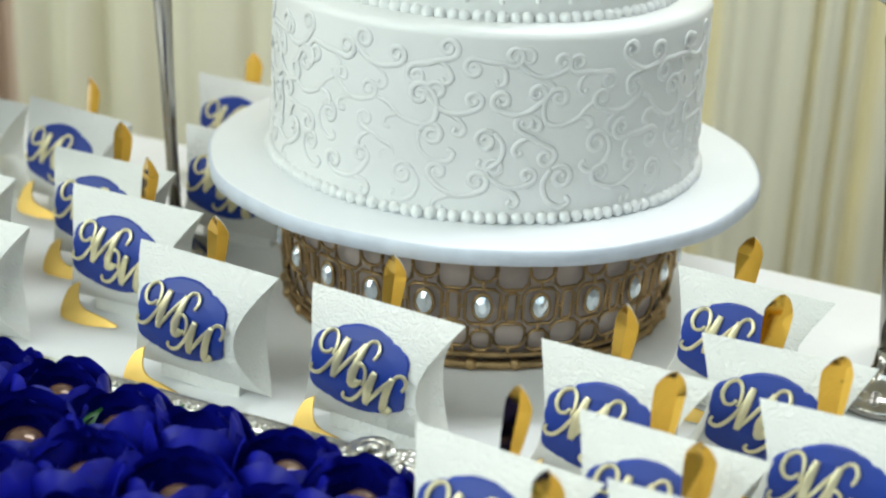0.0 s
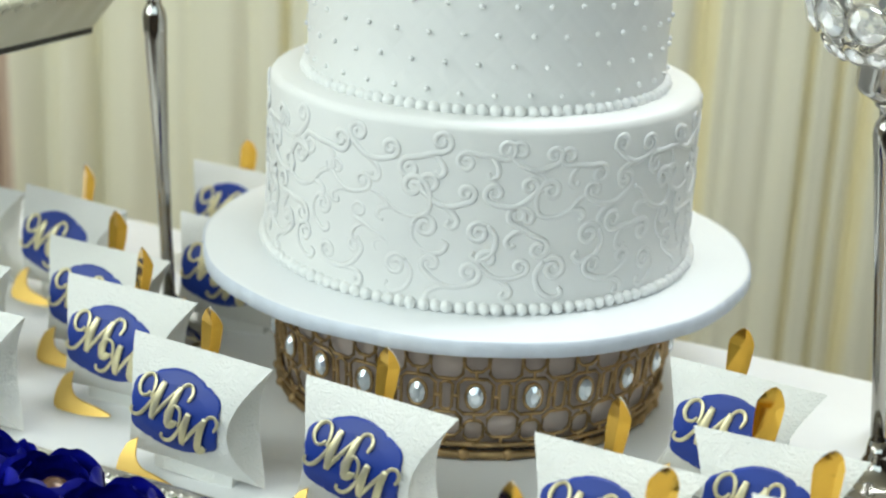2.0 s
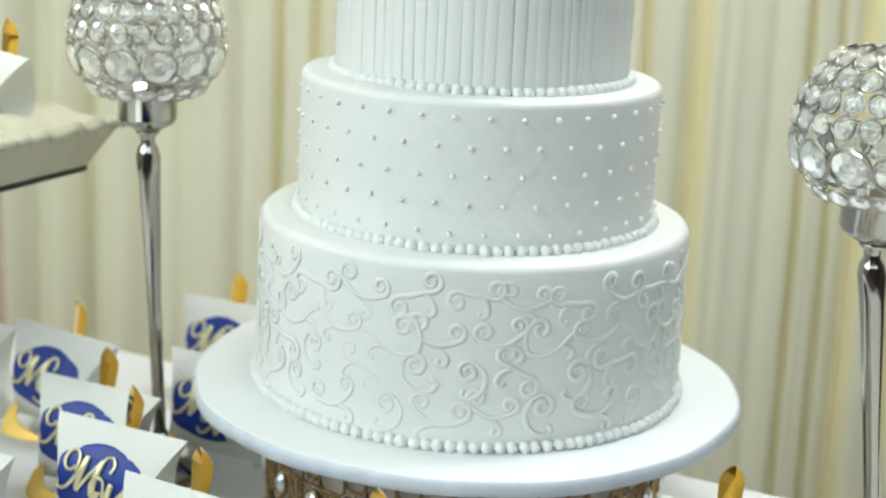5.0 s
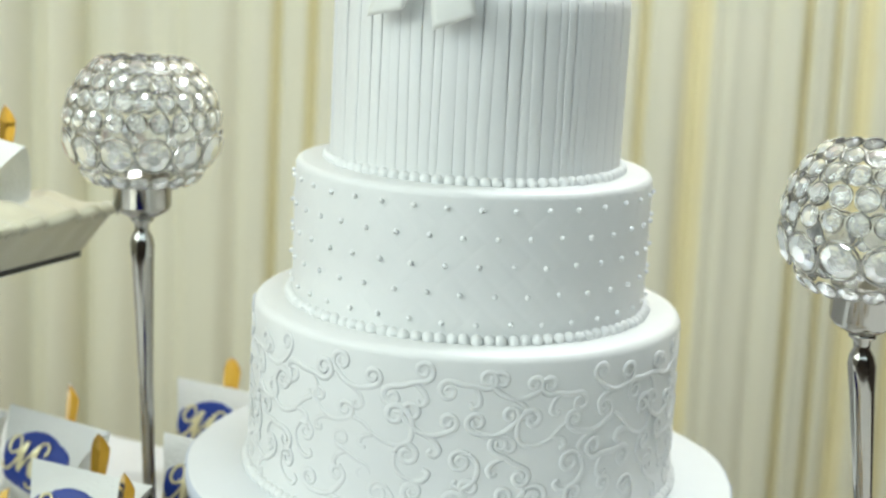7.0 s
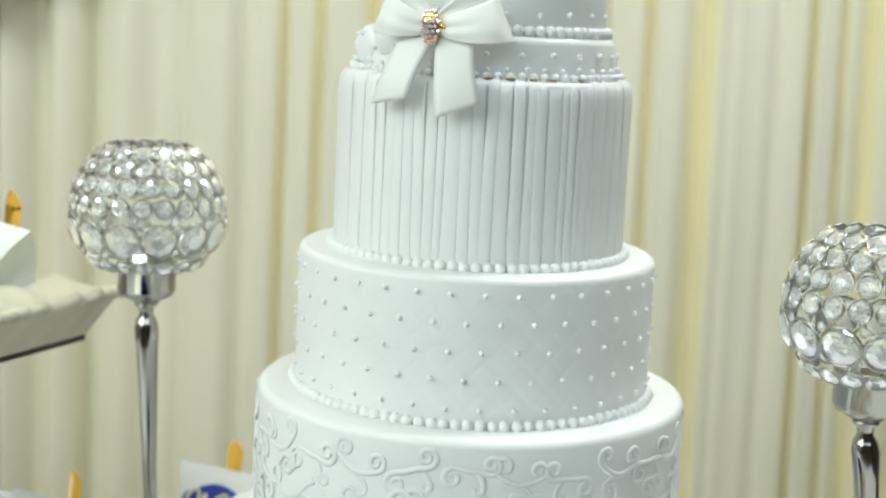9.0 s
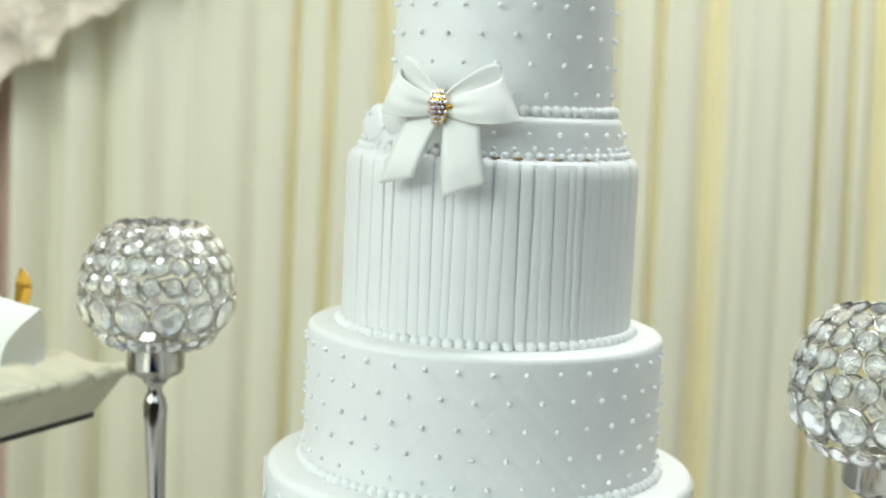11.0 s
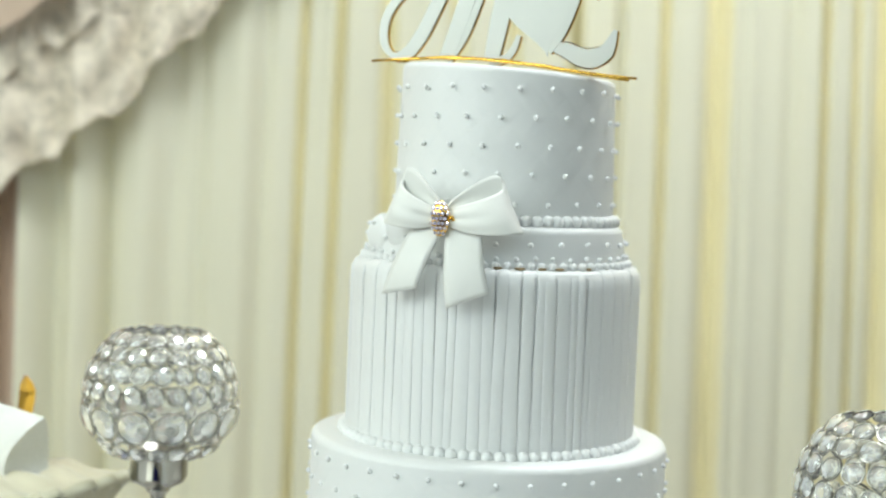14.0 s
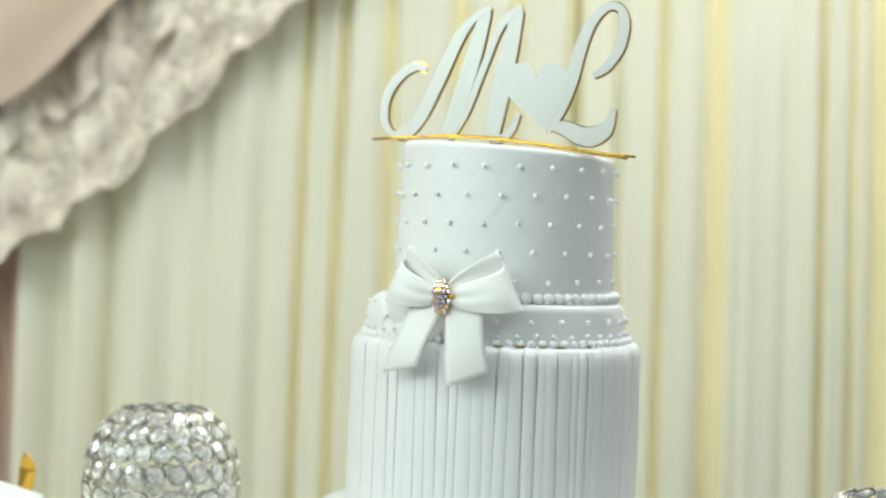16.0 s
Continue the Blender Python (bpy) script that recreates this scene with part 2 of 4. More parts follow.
def curtain_fold(x, z, y0):
    s = pleat_at(x, z)
    y = y0 - 0.012 + (0.0035 if s > -0.2 else 0.0035 + 0.008 * min(1.0, (-0.2 - s) * 8)) * math.sin(s * 56 + 2.5 * math.sin(s * 9)) + 0.0012 * math.sin(s * 47 + 1.1 * math.sin(z * 0.9))
    for at, half, deep in PLEATS:
        d = (s - at) / (0.78 * half)
        if -4 < d < 4:
            y += 0.72 * deep * (0.88 + 0.12 * math.sin(z * 1.7 + at * 40)) * math.exp(-d * d) - 0.002 * math.exp(-(abs(d) - 2.2) ** 2)
    return y


def drape(x0, x1, y0, z0, z1, nx):
    front = grid(nx, 22, lambda u, v: (x0 + (x1 - x0) * u, curtain_fold(x0 + (x1 - x0) * u, z0 + (z1 - z0) * v, y0), z0 + (z1 - z0) * v))
    return front


curtain = thing("curtain", "cream pleated fabric curtain hanging behind the table", "curtain")
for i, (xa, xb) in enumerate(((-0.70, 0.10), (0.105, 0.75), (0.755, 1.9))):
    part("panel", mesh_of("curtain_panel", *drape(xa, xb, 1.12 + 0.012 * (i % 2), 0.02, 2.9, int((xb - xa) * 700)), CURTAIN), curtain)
part("rail", mesh_of("curtain_rail", *tube([(-1.9, 1.12, 2.91), (1.9, 1.12, 2.91)], 0.015), CHROME), curtain)
blush = thing("blush_curtain", "blush pink drape hanging beside the cream curtain", "curtain")
part("panel", mesh_of("blush_panel", *drape(-1.9, -0.705, 1.14, 0.02, 2.9, 420), PINK), blush)


def swag(u, v, tier=1.0):
    """The lace hangs in gathers from a slanting line; its edge is a row of uneven scallops."""
    x = -1.15 + 1.15 * u
    top = 1.98 + 0.10 * u
    low = 0.880 + 0.725 * u + 0.30 * u * u + 0.020 * abs(math.sin(u * 41 + 0.6 * math.sin(u * 17))) + 0.012 * math.sin(u * 19 + 1) + 0.008 * abs(math.sin(u * 97))
    z = top + (low - top) * v * tier
    gather = 0.010 * math.sin(u * 61 + v * 7) + 0.006 * math.sin(u * 137 - v * 11) + 0.005 * math.sin(v * 46 + 5 * math.sin(u * 23))
    return (x, 1.050 + gather * (0.3 + 0.7 * v) - 0.012 * (1 - tier) * 3, z)


# pale gold tone over the depth of the deeper pleats of the cream curtain
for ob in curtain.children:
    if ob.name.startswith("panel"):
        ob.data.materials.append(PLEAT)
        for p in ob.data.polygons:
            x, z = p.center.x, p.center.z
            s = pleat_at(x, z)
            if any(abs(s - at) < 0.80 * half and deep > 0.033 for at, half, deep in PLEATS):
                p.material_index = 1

valance = thing("lace_valance", "ivory lace valance with scalloped edge draped over the curtain", "valance")
part("lace", mesh_of("lace", *grid(420, 60, swag), LACE), valance)
part("upper_ruffle", mesh_of("upper_ruffle", *grid(420, 40, lambda u, v: swag(u, v, 0.80 + 0.012 * math.sin(u * 83))), LACE), valance, label="upper tier of gathered lace")
part("hem", mesh_of("lace_hem", *tube([Vector(swag(i / 260, 1.0)) for i in range(261)], [0.0026 + 0.0014 * math.sin(i * 1.9) for i in range(261)], 6), LACE), valance, label="embroidered scallop hem")
part("pelmet", mesh_of("pelmet", *grid(160, 24, lambda u, v: (-1.5 + 1.5 * u, 0.985 + 0.012 * math.sin(u * 40) + 0.008 * math.sin(v * 22 + u * 9), 2.2 + (min(2.0, 0.745 + 1.32 * u + 0.02 * math.sin(u * 30)) - 2.2) * v)), PINK), valance, label="blush satin swag")

# ---------------- table ----------------
table = thing("table", "long table under a white satin tablecloth", "table")
TURN = radians(-24)
TM = Matrix.Translation((0.27, 0.05, 0)) @ Matrix.Rotation(TURN, 4, "Z")
part("tabletop", mesh_of("tabletop", *moved(box_lot(-1.5, -0.86, TABLE_Z - 0.03, 0.9, -0.02, TABLE_Z - 0.005), TM), PLASTER, False), table)
for lx, ly in ((-1.4, -0.8), (0.8, -0.8), (-1.4, -0.08), (0.8, -0.08)):
    part("leg", mesh_of("table_leg", *moved(box_lot(lx - 0.02, ly - 0.02, 0, lx + 0.02, ly + 0.02, TABLE_Z - 0.03), TM), CHROME, False), table)


def cloth(u, v):
    x, y = -1.52 + 2.44 * u, -0.88 + 0.88 * v
    z = TABLE_Z - 0.0008 + 0.0008 * math.sin(x * 21 + y * 9) * math.sin(y * 17)
    return TM @ Vector((x, y, z))


def skirt(u, v):
    x0, x1, y0, y1 = -1.52, 0.92, -0.88, 0.0
    per = [(x0, y0), (x1, y0), (x1, y1), (x0, y1), (x0, y0)]
    s = u * 4
    k = min(int(s), 3)
    a, b = per[k], per[k + 1]
    x, y = a[0] + (b[0] - a[0]) * (s - k), a[1] + (b[1] - a[1]) * (s - k)
    nx, ny = ((0, -1), (1, 0), (0, 1), (-1, 0))[k]
    f = (0.012 + 0.012 * math.sin(u * 300)) * v
    return TM @ Vector((x + nx * f, y + ny * f, TABLE_Z - 0.001 - (TABLE_Z - 0.03) * v))


tablecloth = thing("tablecloth", "white satin tablecloth spread over the table", "tablecloth")
part("top", mesh_of("cloth_top", *grid(90, 40, cloth), CLOTH), tablecloth)
part("skirt", mesh_of("cloth_skirt", *grid(400, 8, skirt), CLOTH), tablecloth)

# ---------------- cake stand ----------------
stand = thing("cake_stand", "round antique gold openwork cake stand with crystal gems", "cake stand")
SR, ST = 0.149, 0.858


def stand_r(z):
    h = (z - TABLE_Z) / (ST - TABLE_Z)
    return SR - 0.007 * (1 - h) ** 2


part("drum", mesh_of("drum", *lathe([(0.001, TABLE_Z + 0.006)] + [(stand_r(TABLE_Z + h) - 0.004, TABLE_Z + h) for h in (0.006, 0.03, 0.06, 0.088)] + [(0.001, 0.853)], 96), DRUM), stand, label="grey inner drum behind the openwork")
for z, r in ((0.7635, 0.0032), (0.7715, 0.0020), (0.8545, 0.003)):
    part("band", mesh_of("band", *tube([(stand_r(z) * math.cos(2 * math.pi * i / 96), stand_r(z) * math.sin(2 * math.pi * i / 96), z) for i in range(96)], r, 8, True), BRONZE), stand)
for i in range(30):
    part("foot", mesh_of("foot_bead", *ball(0.0045, 8, 6), BRONZE), stand, round_at(i * 12, stand_r(0.77), 0.7645))
NC = 24
cw = 2 * math.pi * 0.146 / NC


def on_drum(x, z):
    a = x / 0.146
    r = stand_r(z) + 0.0005
    return Vector((r * math.sin(a), -r * math.cos(a), z))


def link(cx, cz, w, h, cut):
    o = [(-w + cut, -h), (w - cut, -h), (w, -h + cut), (w, h - cut), (w - cut, h), (-w + cut, h), (-w, h - cut), (-w, -h + cut)]
    return tube([on_drum(cx + x, cz + z) for x, z in o], 0.0013, 6, True)


GZ = 0.8085


def bar(x0, z0, x1, z1):
    return tube([on_drum(cw * x0, z0), on_drum(cw * x1, z1)], 0.0012, 6)


ring_me = mesh_of("gem_link", *merge(link(0, GZ, cw * 0.30, 0.0130, 0.004), bar(0.30, GZ, 0.40, GZ), bar(0.60, GZ, 0.70, GZ)), BRONZE)
low_me = mesh_of("lattice_link", *merge(link(cw * 0.5, GZ - 0.0215, cw * 0.27, 0.0090, 0.004), link(cw * 0.5, GZ + 0.0235, cw * 0.27, 0.0110, 0.004), link(cw * 0.5, GZ, cw * 0.10, 0.0105, 0.002),
    link(0, GZ + 0.0305, cw * 0.20, 0.0120, 0.004), link(0, GZ - 0.0255, cw * 0.17, 0.0075, 0.003), bar(0, GZ + 0.0130, 0, GZ + 0.0185), bar(0, GZ - 0.0180, 0, GZ - 0.0130),
    bar(0.20, GZ + 0.0250, 0.24, GZ + 0.0250), bar(0.76, GZ + 0.0250, 0.80, GZ + 0.0250), bar(0.17, GZ - 0.0235, 0.24, GZ - 0.0235), bar(0.76, GZ - 0.0235, 0.83, GZ - 0.0235),
    bar(0.5, GZ + 0.0345, 0.5, 0.8530), bar(0.5, GZ - 0.0305, 0.5, 0.7715), bar(0, GZ - 0.0330, 0, 0.7715)), BRONZE)
gem_lot = lathe([(0.0001, 0.0042), (0.0028, 0.0040), (0.0054, 0.0018), (0.0058, 0.0)], 10)
gem_me = mesh_of("gem", [(x, -z, y * 1.45) for x, y, z in gem_lot[0]], gem_lot[1], GEM, False)
setting_me = mesh_of("setting", *tube([(0.0064 * math.cos(a * math.pi / 8), -0.0006, 0.0092 * math.sin(a * math.pi / 8)) for a in range(16)], 0.0013, 6, True), BRONZE)
for i in range(NC):
    a = 360 / NC * i + 2.2
    part("gem_link", ring_me, stand, Matrix.Rotation(radians(a), 4, "Z"))
    part("lattice_link", low_me, stand, Matrix.Rotation(radians(a), 4, "Z"))
    g = part("gem", gem_me, stand, round_at(a, stand_r(GZ), GZ, 0.0005), "clear oval rhinestone")
    part("setting", setting_me, g)

# ---------------- cake ----------------
BT = 0.870
board = thing("cake_board", "round white foil cake board under the cake", "cake board")
part("disc", mesh_of("disc", *lathe([(0.001, 0.8585), (0.1975, 0.8585), (0.1993, 0.860), (0.1995, 0.868), (0.1985, 0.8695), (0.196, BT), (0.001, BT)], 160, lambda a, z, r: 0.0012 * math.sin(a * 9) * math.sin(a * 4) if r > 0.15 else 0), BOARD), board)

# wrinkled foil edge; the bluish shade of the board's side is in its colour
SHADED_EDGE = material("shaded_foil_edge", (0.62, 0.67, 0.76), 0.42, vary=0.10, vscale=60, bump=0.35, bscale=90)
part("edge_band", mesh_of("edge_band", *lathe([(0.1985, 0.8588), (0.2000, 0.8594), (0.2003, 0.8640), (0.2000, 0.8688), (0.1985, 0.8694)], 160, lambda a, z, r: 0.0012 * math.sin(a * 9) * math.sin(a * 4) + 0.0002 * math.sin(a * 47)), SHADED_EDGE), board, label="folded foil edge, bluish shade in its colour")
cake = thing("wedding_cake", "five tier white fondant wedding cake with piped scrolls and pearls", "cake")


def quilt(r, cell, depth):
    def f(a, z, rr):
        if rr < r * 0.93:
            return 0
        s = a * r
        p, q = (s * 1.0 + z * 1.0) / cell, (s * 1.0 - z * 1.0) / cell
        d = min(abs(p - round(p)), abs(q - round(q)))
        return -depth * max(0, 1 - d * 9)
    return f


def tier_mesh(name, rb, rt, z0, z1, edge, n=180, wob=None, rows=24):
    prof = [(0.001, z0), (rb, z0)]
    prof += [(rb + (rt - rb) * i / rows, z0 + (z1 - edge - z0) * i / rows) for i in range(1, rows + 1)]
    for k in range(1, 7):
        c = math.pi / 2 * k / 6
        prof.append((rt - edge + edge * math.cos(c), z1 - edge + edge * math.sin(c)))
    prof += [(rt * 0.6, z1 + 0.0006), (0.001, z1)]
    return mesh_of(name, *lathe(prof, n, wob), FONDANT)


def uneven(amount):
    return lambda a, z, r: amount * (math.sin(3 * a + 1) + 0.6 * math.sin(5 * a + z * 40)) if r > 0.05 else 0


tier1 = part("bottom_tier", tier_mesh("bottom_tier", 0.1540, 0.1530, BT, 0.9946, 0.0062, wob=uneven(0.0004)), cake, label="white tier with piped scrollwork")
tier2 = part("second_tier", tier_mesh("second_tier", 0.1266, 0.1264, 0.992, 1.0934, 0.0052, 480, quilt(0.126, 0.0208, 0.00032), 60), cake, label="white quilted tier with pearls")
tier3 = part("middle_tier", tier_mesh("middle_tier", 0.1020, 0.1008, 1.0905, 1.2165, 0.005), cake, label="white tier with upright fondant strips")
tier4 = part("collar_tier", tier_mesh("collar_tier", 0.0925, 0.0890, 1.2150, 1.2445, 0.006, 160), cake, label="shallow white tier dotted with pearls")
tier5 = part("top_tier", tier_mesh("top_tier", 0.0795, 0.0768, 1.2435, 1.3490, 0.004, 320, quilt(0.078, 0.0205, 0.00026), 60), cake, label="white quilted top tier with pearls")

for v in tier5.data.vertices:
    v.co.z -= 0.055 * v.co.x * max(0.0, (v.co.z - 1.2435) / 0.1055)
tier5.matrix_basis = Matrix.Translation((0.0040, 0, 0)) @ Matrix.Diagonal((0.978, 0.978, 1, 1))
bead_me = mesh_of("bead", *ball(0.0042, 12, 8, 1.0), PIPING)
for tier, r, z, n in ((tier1, 0.1548, BT, 122), (tier2, 0.1274, 0.993, 101), (tier3, 0.1036, 1.0915, 84), (tier5, 0.0802, 1.2440, 66)):
    for i in range(n):
        m = round_at(360 * i / n + random.uniform(-0.3, 0.3), r, z + 0.0036, random.uniform(-0.0004, 0.0004))
        part("bead", bead_me, tier, m @ Matrix.Diagonal((1.02, 1, random.uniform(0.95, 1.1), 1)))
pearl_me = mesh_of("pearl", *ball(0.0018, 10, 7), SUGAR_PEARL)


def pearls(tier, r, z0, rows, n, dz, turn=0.0):
    for j in range(rows):
        for i in range(n):
            m = round_at(360 / n * (i + 0.5 * (j % 2)) + turn, r, z0 + dz * j, 0.0011)
            part("pearl", pearl_me, tier, m @ pose(random.uniform(-0.0006, 0.0006), 0, random.uniform(-0.0006, 0.0006)))


pearls(tier2, 0.1262, 1.0075, 5, 36, 0.0186, 3.0)
pearls(tier5, 0.0785, 1.2590, 5, 21, 0.0190, 5.0)
pearls(tier4, 0.0912, 1.2235, 1, 44, 0.005)
pearls(tier4, 0.0905, 1.2330, 1, 26, 0.0070)
for i in range(76):
    part("bead", bead_me, tier4, round_at(360 * i / 76, 0.0935, 1.2187) @ Matrix.Diagonal((0.7, 0.7, 0.7, 1)))

fold_lot = grid(28, 16, lambda u, v: (0.021 * math.cos(2 * math.pi * u) * math.sin(math.pi * v) ** 0.8, (0.014 + 0.0016 * math.sin(u * 37)) * math.sin(2 * math.pi * u) * math.sin(math.pi * v) ** 0.8, 0.017 * (1 - math.cos(math.pi * v)) + 0.0012 * math.sin(u * 25 + v * 9)), True)
fold_me = mesh_of("fondant_fold", *fold_lot, FONDANT)
for ang, out, z, size in ((-48, 0.080, 1.2225, 1.0), (-66, 0.083, 1.2185, 0.85), (-84, 0.081, 1.2190, 0.75)):
    part("fondant_fold", fold_me, tier4, round_at(ang, out, z) @ Matrix.Diagonal((size, size, size, 1)), "bunched fondant fold")
    for i in range(5):
        part("pearl", pearl_me, tier4, round_at(ang - 9 + 5 * i, out + 0.0125 * size - 0.0012 * (i - 2) ** 2, z + 0.006 + 0.010 * size * (i % 3)))

# gaps where the sponge shows under the collar
crumb_me = mesh_of("sponge_gap", *moved(ball(0.0036, 10, 6), Matrix.Diagonal((1.0, 0.35, 0.24, 1))), CRUMB)
for ang, big in ((-14, 1.5), (1, 0.9), (9.5, 1.1), (18.5, 0.9), (26, 1.0), (40, 0.7)):
    part("sponge_gap", crumb_me, tier4, round_at(ang, 0.0962, 1.2176) @ Matrix.Diagonal((big, 1, 1, 1)), "brown sponge showing through")

# upright strips of the middle tier
strip_me = []
for w in (0.0028, 0.0040, 0.0052):
    prof = [(-w, 0.0000), (-w * 0.985, -0.0007), (-w * 0.94, -0.0011), (-w * 0.84, -0.00125), (0, -0.0014), (w * 0.84, -0.00125), (w * 0.94, -0.0011), (w * 0.985, -0.0007), (w, 0.0)]
    lev = [(0.0, 1.0, 0.0), (0.06, 1.0, 0.0), (0.112, 1.0, 0.0), (0.1195, 0.98, 0.0006), (0.1240, 0.92, 0.0032), (0.1262, 0.85, 0.009)]
    vs = [(x * s, y + back, z) for z, s, back in lev for x, y in prof]
    n = len(prof)
    fs = [(j * n + i, j * n + i + 1, (j + 1) * n + i + 1, (j + 1) * n + i) for j in range(len(lev) - 1) for i in range(n - 1)]
    strip_me.append(mesh_of("strip", vs, fs, FONDANT))
a = 0.0
while a < 357:
    k = random.choice((0, 1, 1, 2))
    half = math.degrees((0.0028, 0.0040, 0.0052)[k] / 0.1)
    part("strip", strip_me[k], tier3, round_at(a + half, 0.1014, 1.0915) @ pose(0, random.uniform(-0.0005, 0.0003), random.uniform(-0.0010, 0.0006), 0, random.uniform(-0.9, 0.9), 0))
    a += 2 * half + random.uniform(-0.35, 0.12)


# piped scrolls of the bottom tier
def spiral(cx, cz, r, a0, turns, sign):
    out = []
    for i in range(13):
        t = i / 12
        ang = a0 + sign * turns * 2 * math.pi * t
        rr = r * (1 - 0.72 * t)
        out.append((cx + rr * math.cos(ang), cz + rr * math.sin(ang)))
    return out


def scroll(kind):
    if kind == 0:  # a shallow cup with a curl at both ends and a tendril below
        left = spiral(-0.0115, 0.0040, 0.0070, -2.2, 1.25, -1)
        right = spiral(0.0125, 0.0050, 0.0062, -1.0, 1.25, 1)
        return [left[::-1] + [(-0.0085, -0.0055), (0.0, -0.0075), (0.0085, -0.0050)] + right, [(-0.002, -0.0075), (0.007, -0.0100), (0.0120, -0.0150), (0.0100, -0.0200), (0.0055, -0.0190), (0.0070, -0.0155)]]
    if kind == 1:  # a long S
        left = spiral(-0.0110, -0.0080, 0.0072, 1.6, 1.25, 1)
        right = spiral(0.0120, 0.0085, 0.0070, -1.5, 1.3, 1)
        return [left[::-1] + [(-0.003, -0.0005), (0.004, 0.001)] + right, [(0.004, 0.0010), (0.0100, -0.0040), (0.0120, -0.0110), (0.0080, -0.0140), (0.0055, -0.0105)]]
    if kind == 2:  # a tall hook that sweeps out to the side
        left = spiral(-0.0085, 0.0065, 0.0068, 2.4, 1.2, -1)
        return [left[::-1] + [(-0.0185, 0.004), (-0.0175, -0.0085), (-0.008, -0.0120), (0.004, -0.0085), (0.0120, -0.0010), (0.0190, 0.0020)], [(0.006, -0.0075), (0.0130, -0.0090), (0.0150, -0.0140), (0.0110, -0.0160)]]
    return [spiral(0, 0.003, 0.0080, 0.5, 1.35, 1), [(0.0070, 0.0068), (0.0105, -0.002), (0.006, -0.0120), (-0.004, -0.0160), (-0.0095, -0.0120), (-0.0065, -0.0085)]]


def wrap(lines):
    lots = []
    for line in lines:
        pts = [(0.1535 * math.sin(p.x / 0.1535), -0.1535 * math.cos(p.x / 0.1535) + 0.1535, p.y) for p in smooth_path(line, 3)]
        n = len(pts)
        lots.append(tube(pts, [0.00180 * (0.75 + 0.35 * math.sin(math.pi * (i + 0.5) / n)) for i in range(n)], 8, flat=0.44, up=(0, -1, 0)))
    return merge(*lots)


scroll_me = [mesh_of("scroll", *wrap(scroll(k)), PIPING) for k in range(4)]
for col in range(27):
    for row in range(4):
        k = (0, 2, 1, 3)[row] if col % 2 else (1, 0, 3, 0)[row]
        z = (0.972, 0.947, 0.922, 0.898)[row] + random.uniform(-0.004, 0.003)
        rr = 0.1543 - 0.0010 * (z - BT) / 0.123
        m = round_at(360 / 27 * (col + 0.5 * (row % 2)) + random.uniform(-1.6, 1.6), rr, z, 0.0000)
        s = random.uniform(0.90, 1.12)
        part("scroll", scroll_me[k], tier1, m @ pose(0, 0, 0, 0, random.uniform(-22, 22), 0) @ Matrix.Diagonal((s * random.choice((-1, 1, 1)), 1, s, 1)))

# ---------------- bow ----------------
bow = thing("sugar_bow", "white fondant ribbon bow with a rhinestone brooch on the cake", "bow")
BX, BY, BZ = -0.0330, -0.0940, 1.2485
bow.matrix_basis = Matrix.Translation((BX, BY, BZ)) @ Matrix.Rotation(radians(-20), 4, "Z")


def loop(side):
    long = 0.034 if side > 0 else 0.031

    def f(u, v):
        a = u * 2 * math.pi
        # a teardrop from the knot outwards; v runs down across the ribbon, which flares
        r = 0.5 - 0.5 * math.cos(a)
        front = math.sin(a) > 0
        gape = abs(math.sin(a)) ** 0.65 * (0.35 + 0.65 * r)
        x = side * (0.002 + long * r * (1.0 + (0.44 if side > 0 else 0.34) * v))
        z = 0.006 + (0.42 if side > 0 else 0.56) * long * r + (-0.0045 if front else 0.0150) * gape * (1 - v) - v * (0.009 + 0.026 * r ** 0.8) + 0.007 * r * r * v * v
        y = (-0.0085 if front else 0.0035) * gape * (1 + 0.5 * v) - 0.004 - 0.0035 * math.sin(v * math.pi) * r * (1 if front else 0) + 0.0085 * r * r
        y += 0.0009 * math.sin(v * 14 + u * 6) * (1 - r)
        return (x, y, z)
    return grid(44, 16, f, True)


for side in (-1, 1):
    ob = part("loop", mesh_of("loop", *loop(side), RIBBON), bow)
    md = ob.modifiers.new("thickness", "SOLIDIFY")
    md.thickness, md.offset = 0.0022, 0


def tail(x0, x1, x2, length):
    def f(u, v):
        w = 0.0115 + 0.0018 * v
        cx = x0 + (x1 - x0) * v
        z = -0.004 - length * v - x2 * (u - 0.5) * v
        x = cx + (u - 0.5) * 2 * w
        return (x, -0.004 - 0.006 * math.sin(v * math.pi * 0.8) - 0.010 * v + 0.25 * x * x / 0.05, z)
    return grid(8, 14, f)


for lot in (tail(-0.010, -0.0255, -0.006, 0.0445), tail(0.0135, 0.0225, -0.011, 0.0475)):
    ob = part("tail", mesh_of("tail", *lot, RIBBON), bow)
    md = ob.modifiers.new("thickness", "SOLIDIFY")
    md.thickness, md.offset = 0.0022, 0
brooch = part("brooch", mesh_of("brooch", *moved(ball(0.0075, 20, 12), Matrix.Translation((0, -0.0105, 0.000)) @ Matrix.Diagonal((0.85, 0.45, 1.55, 1))), GOLD), bow, label="oval gold brooch set with rhinestones")
stone_lot = lathe([(0.00005, 0.0012), (0.0006, 0.0011), (0.0014, 0.0)], 8)
stone_me = mesh_of("stone", [(x, -z, y) for x, y, z in stone_lot[0]], stone_lot[1], DIAMOND, False)
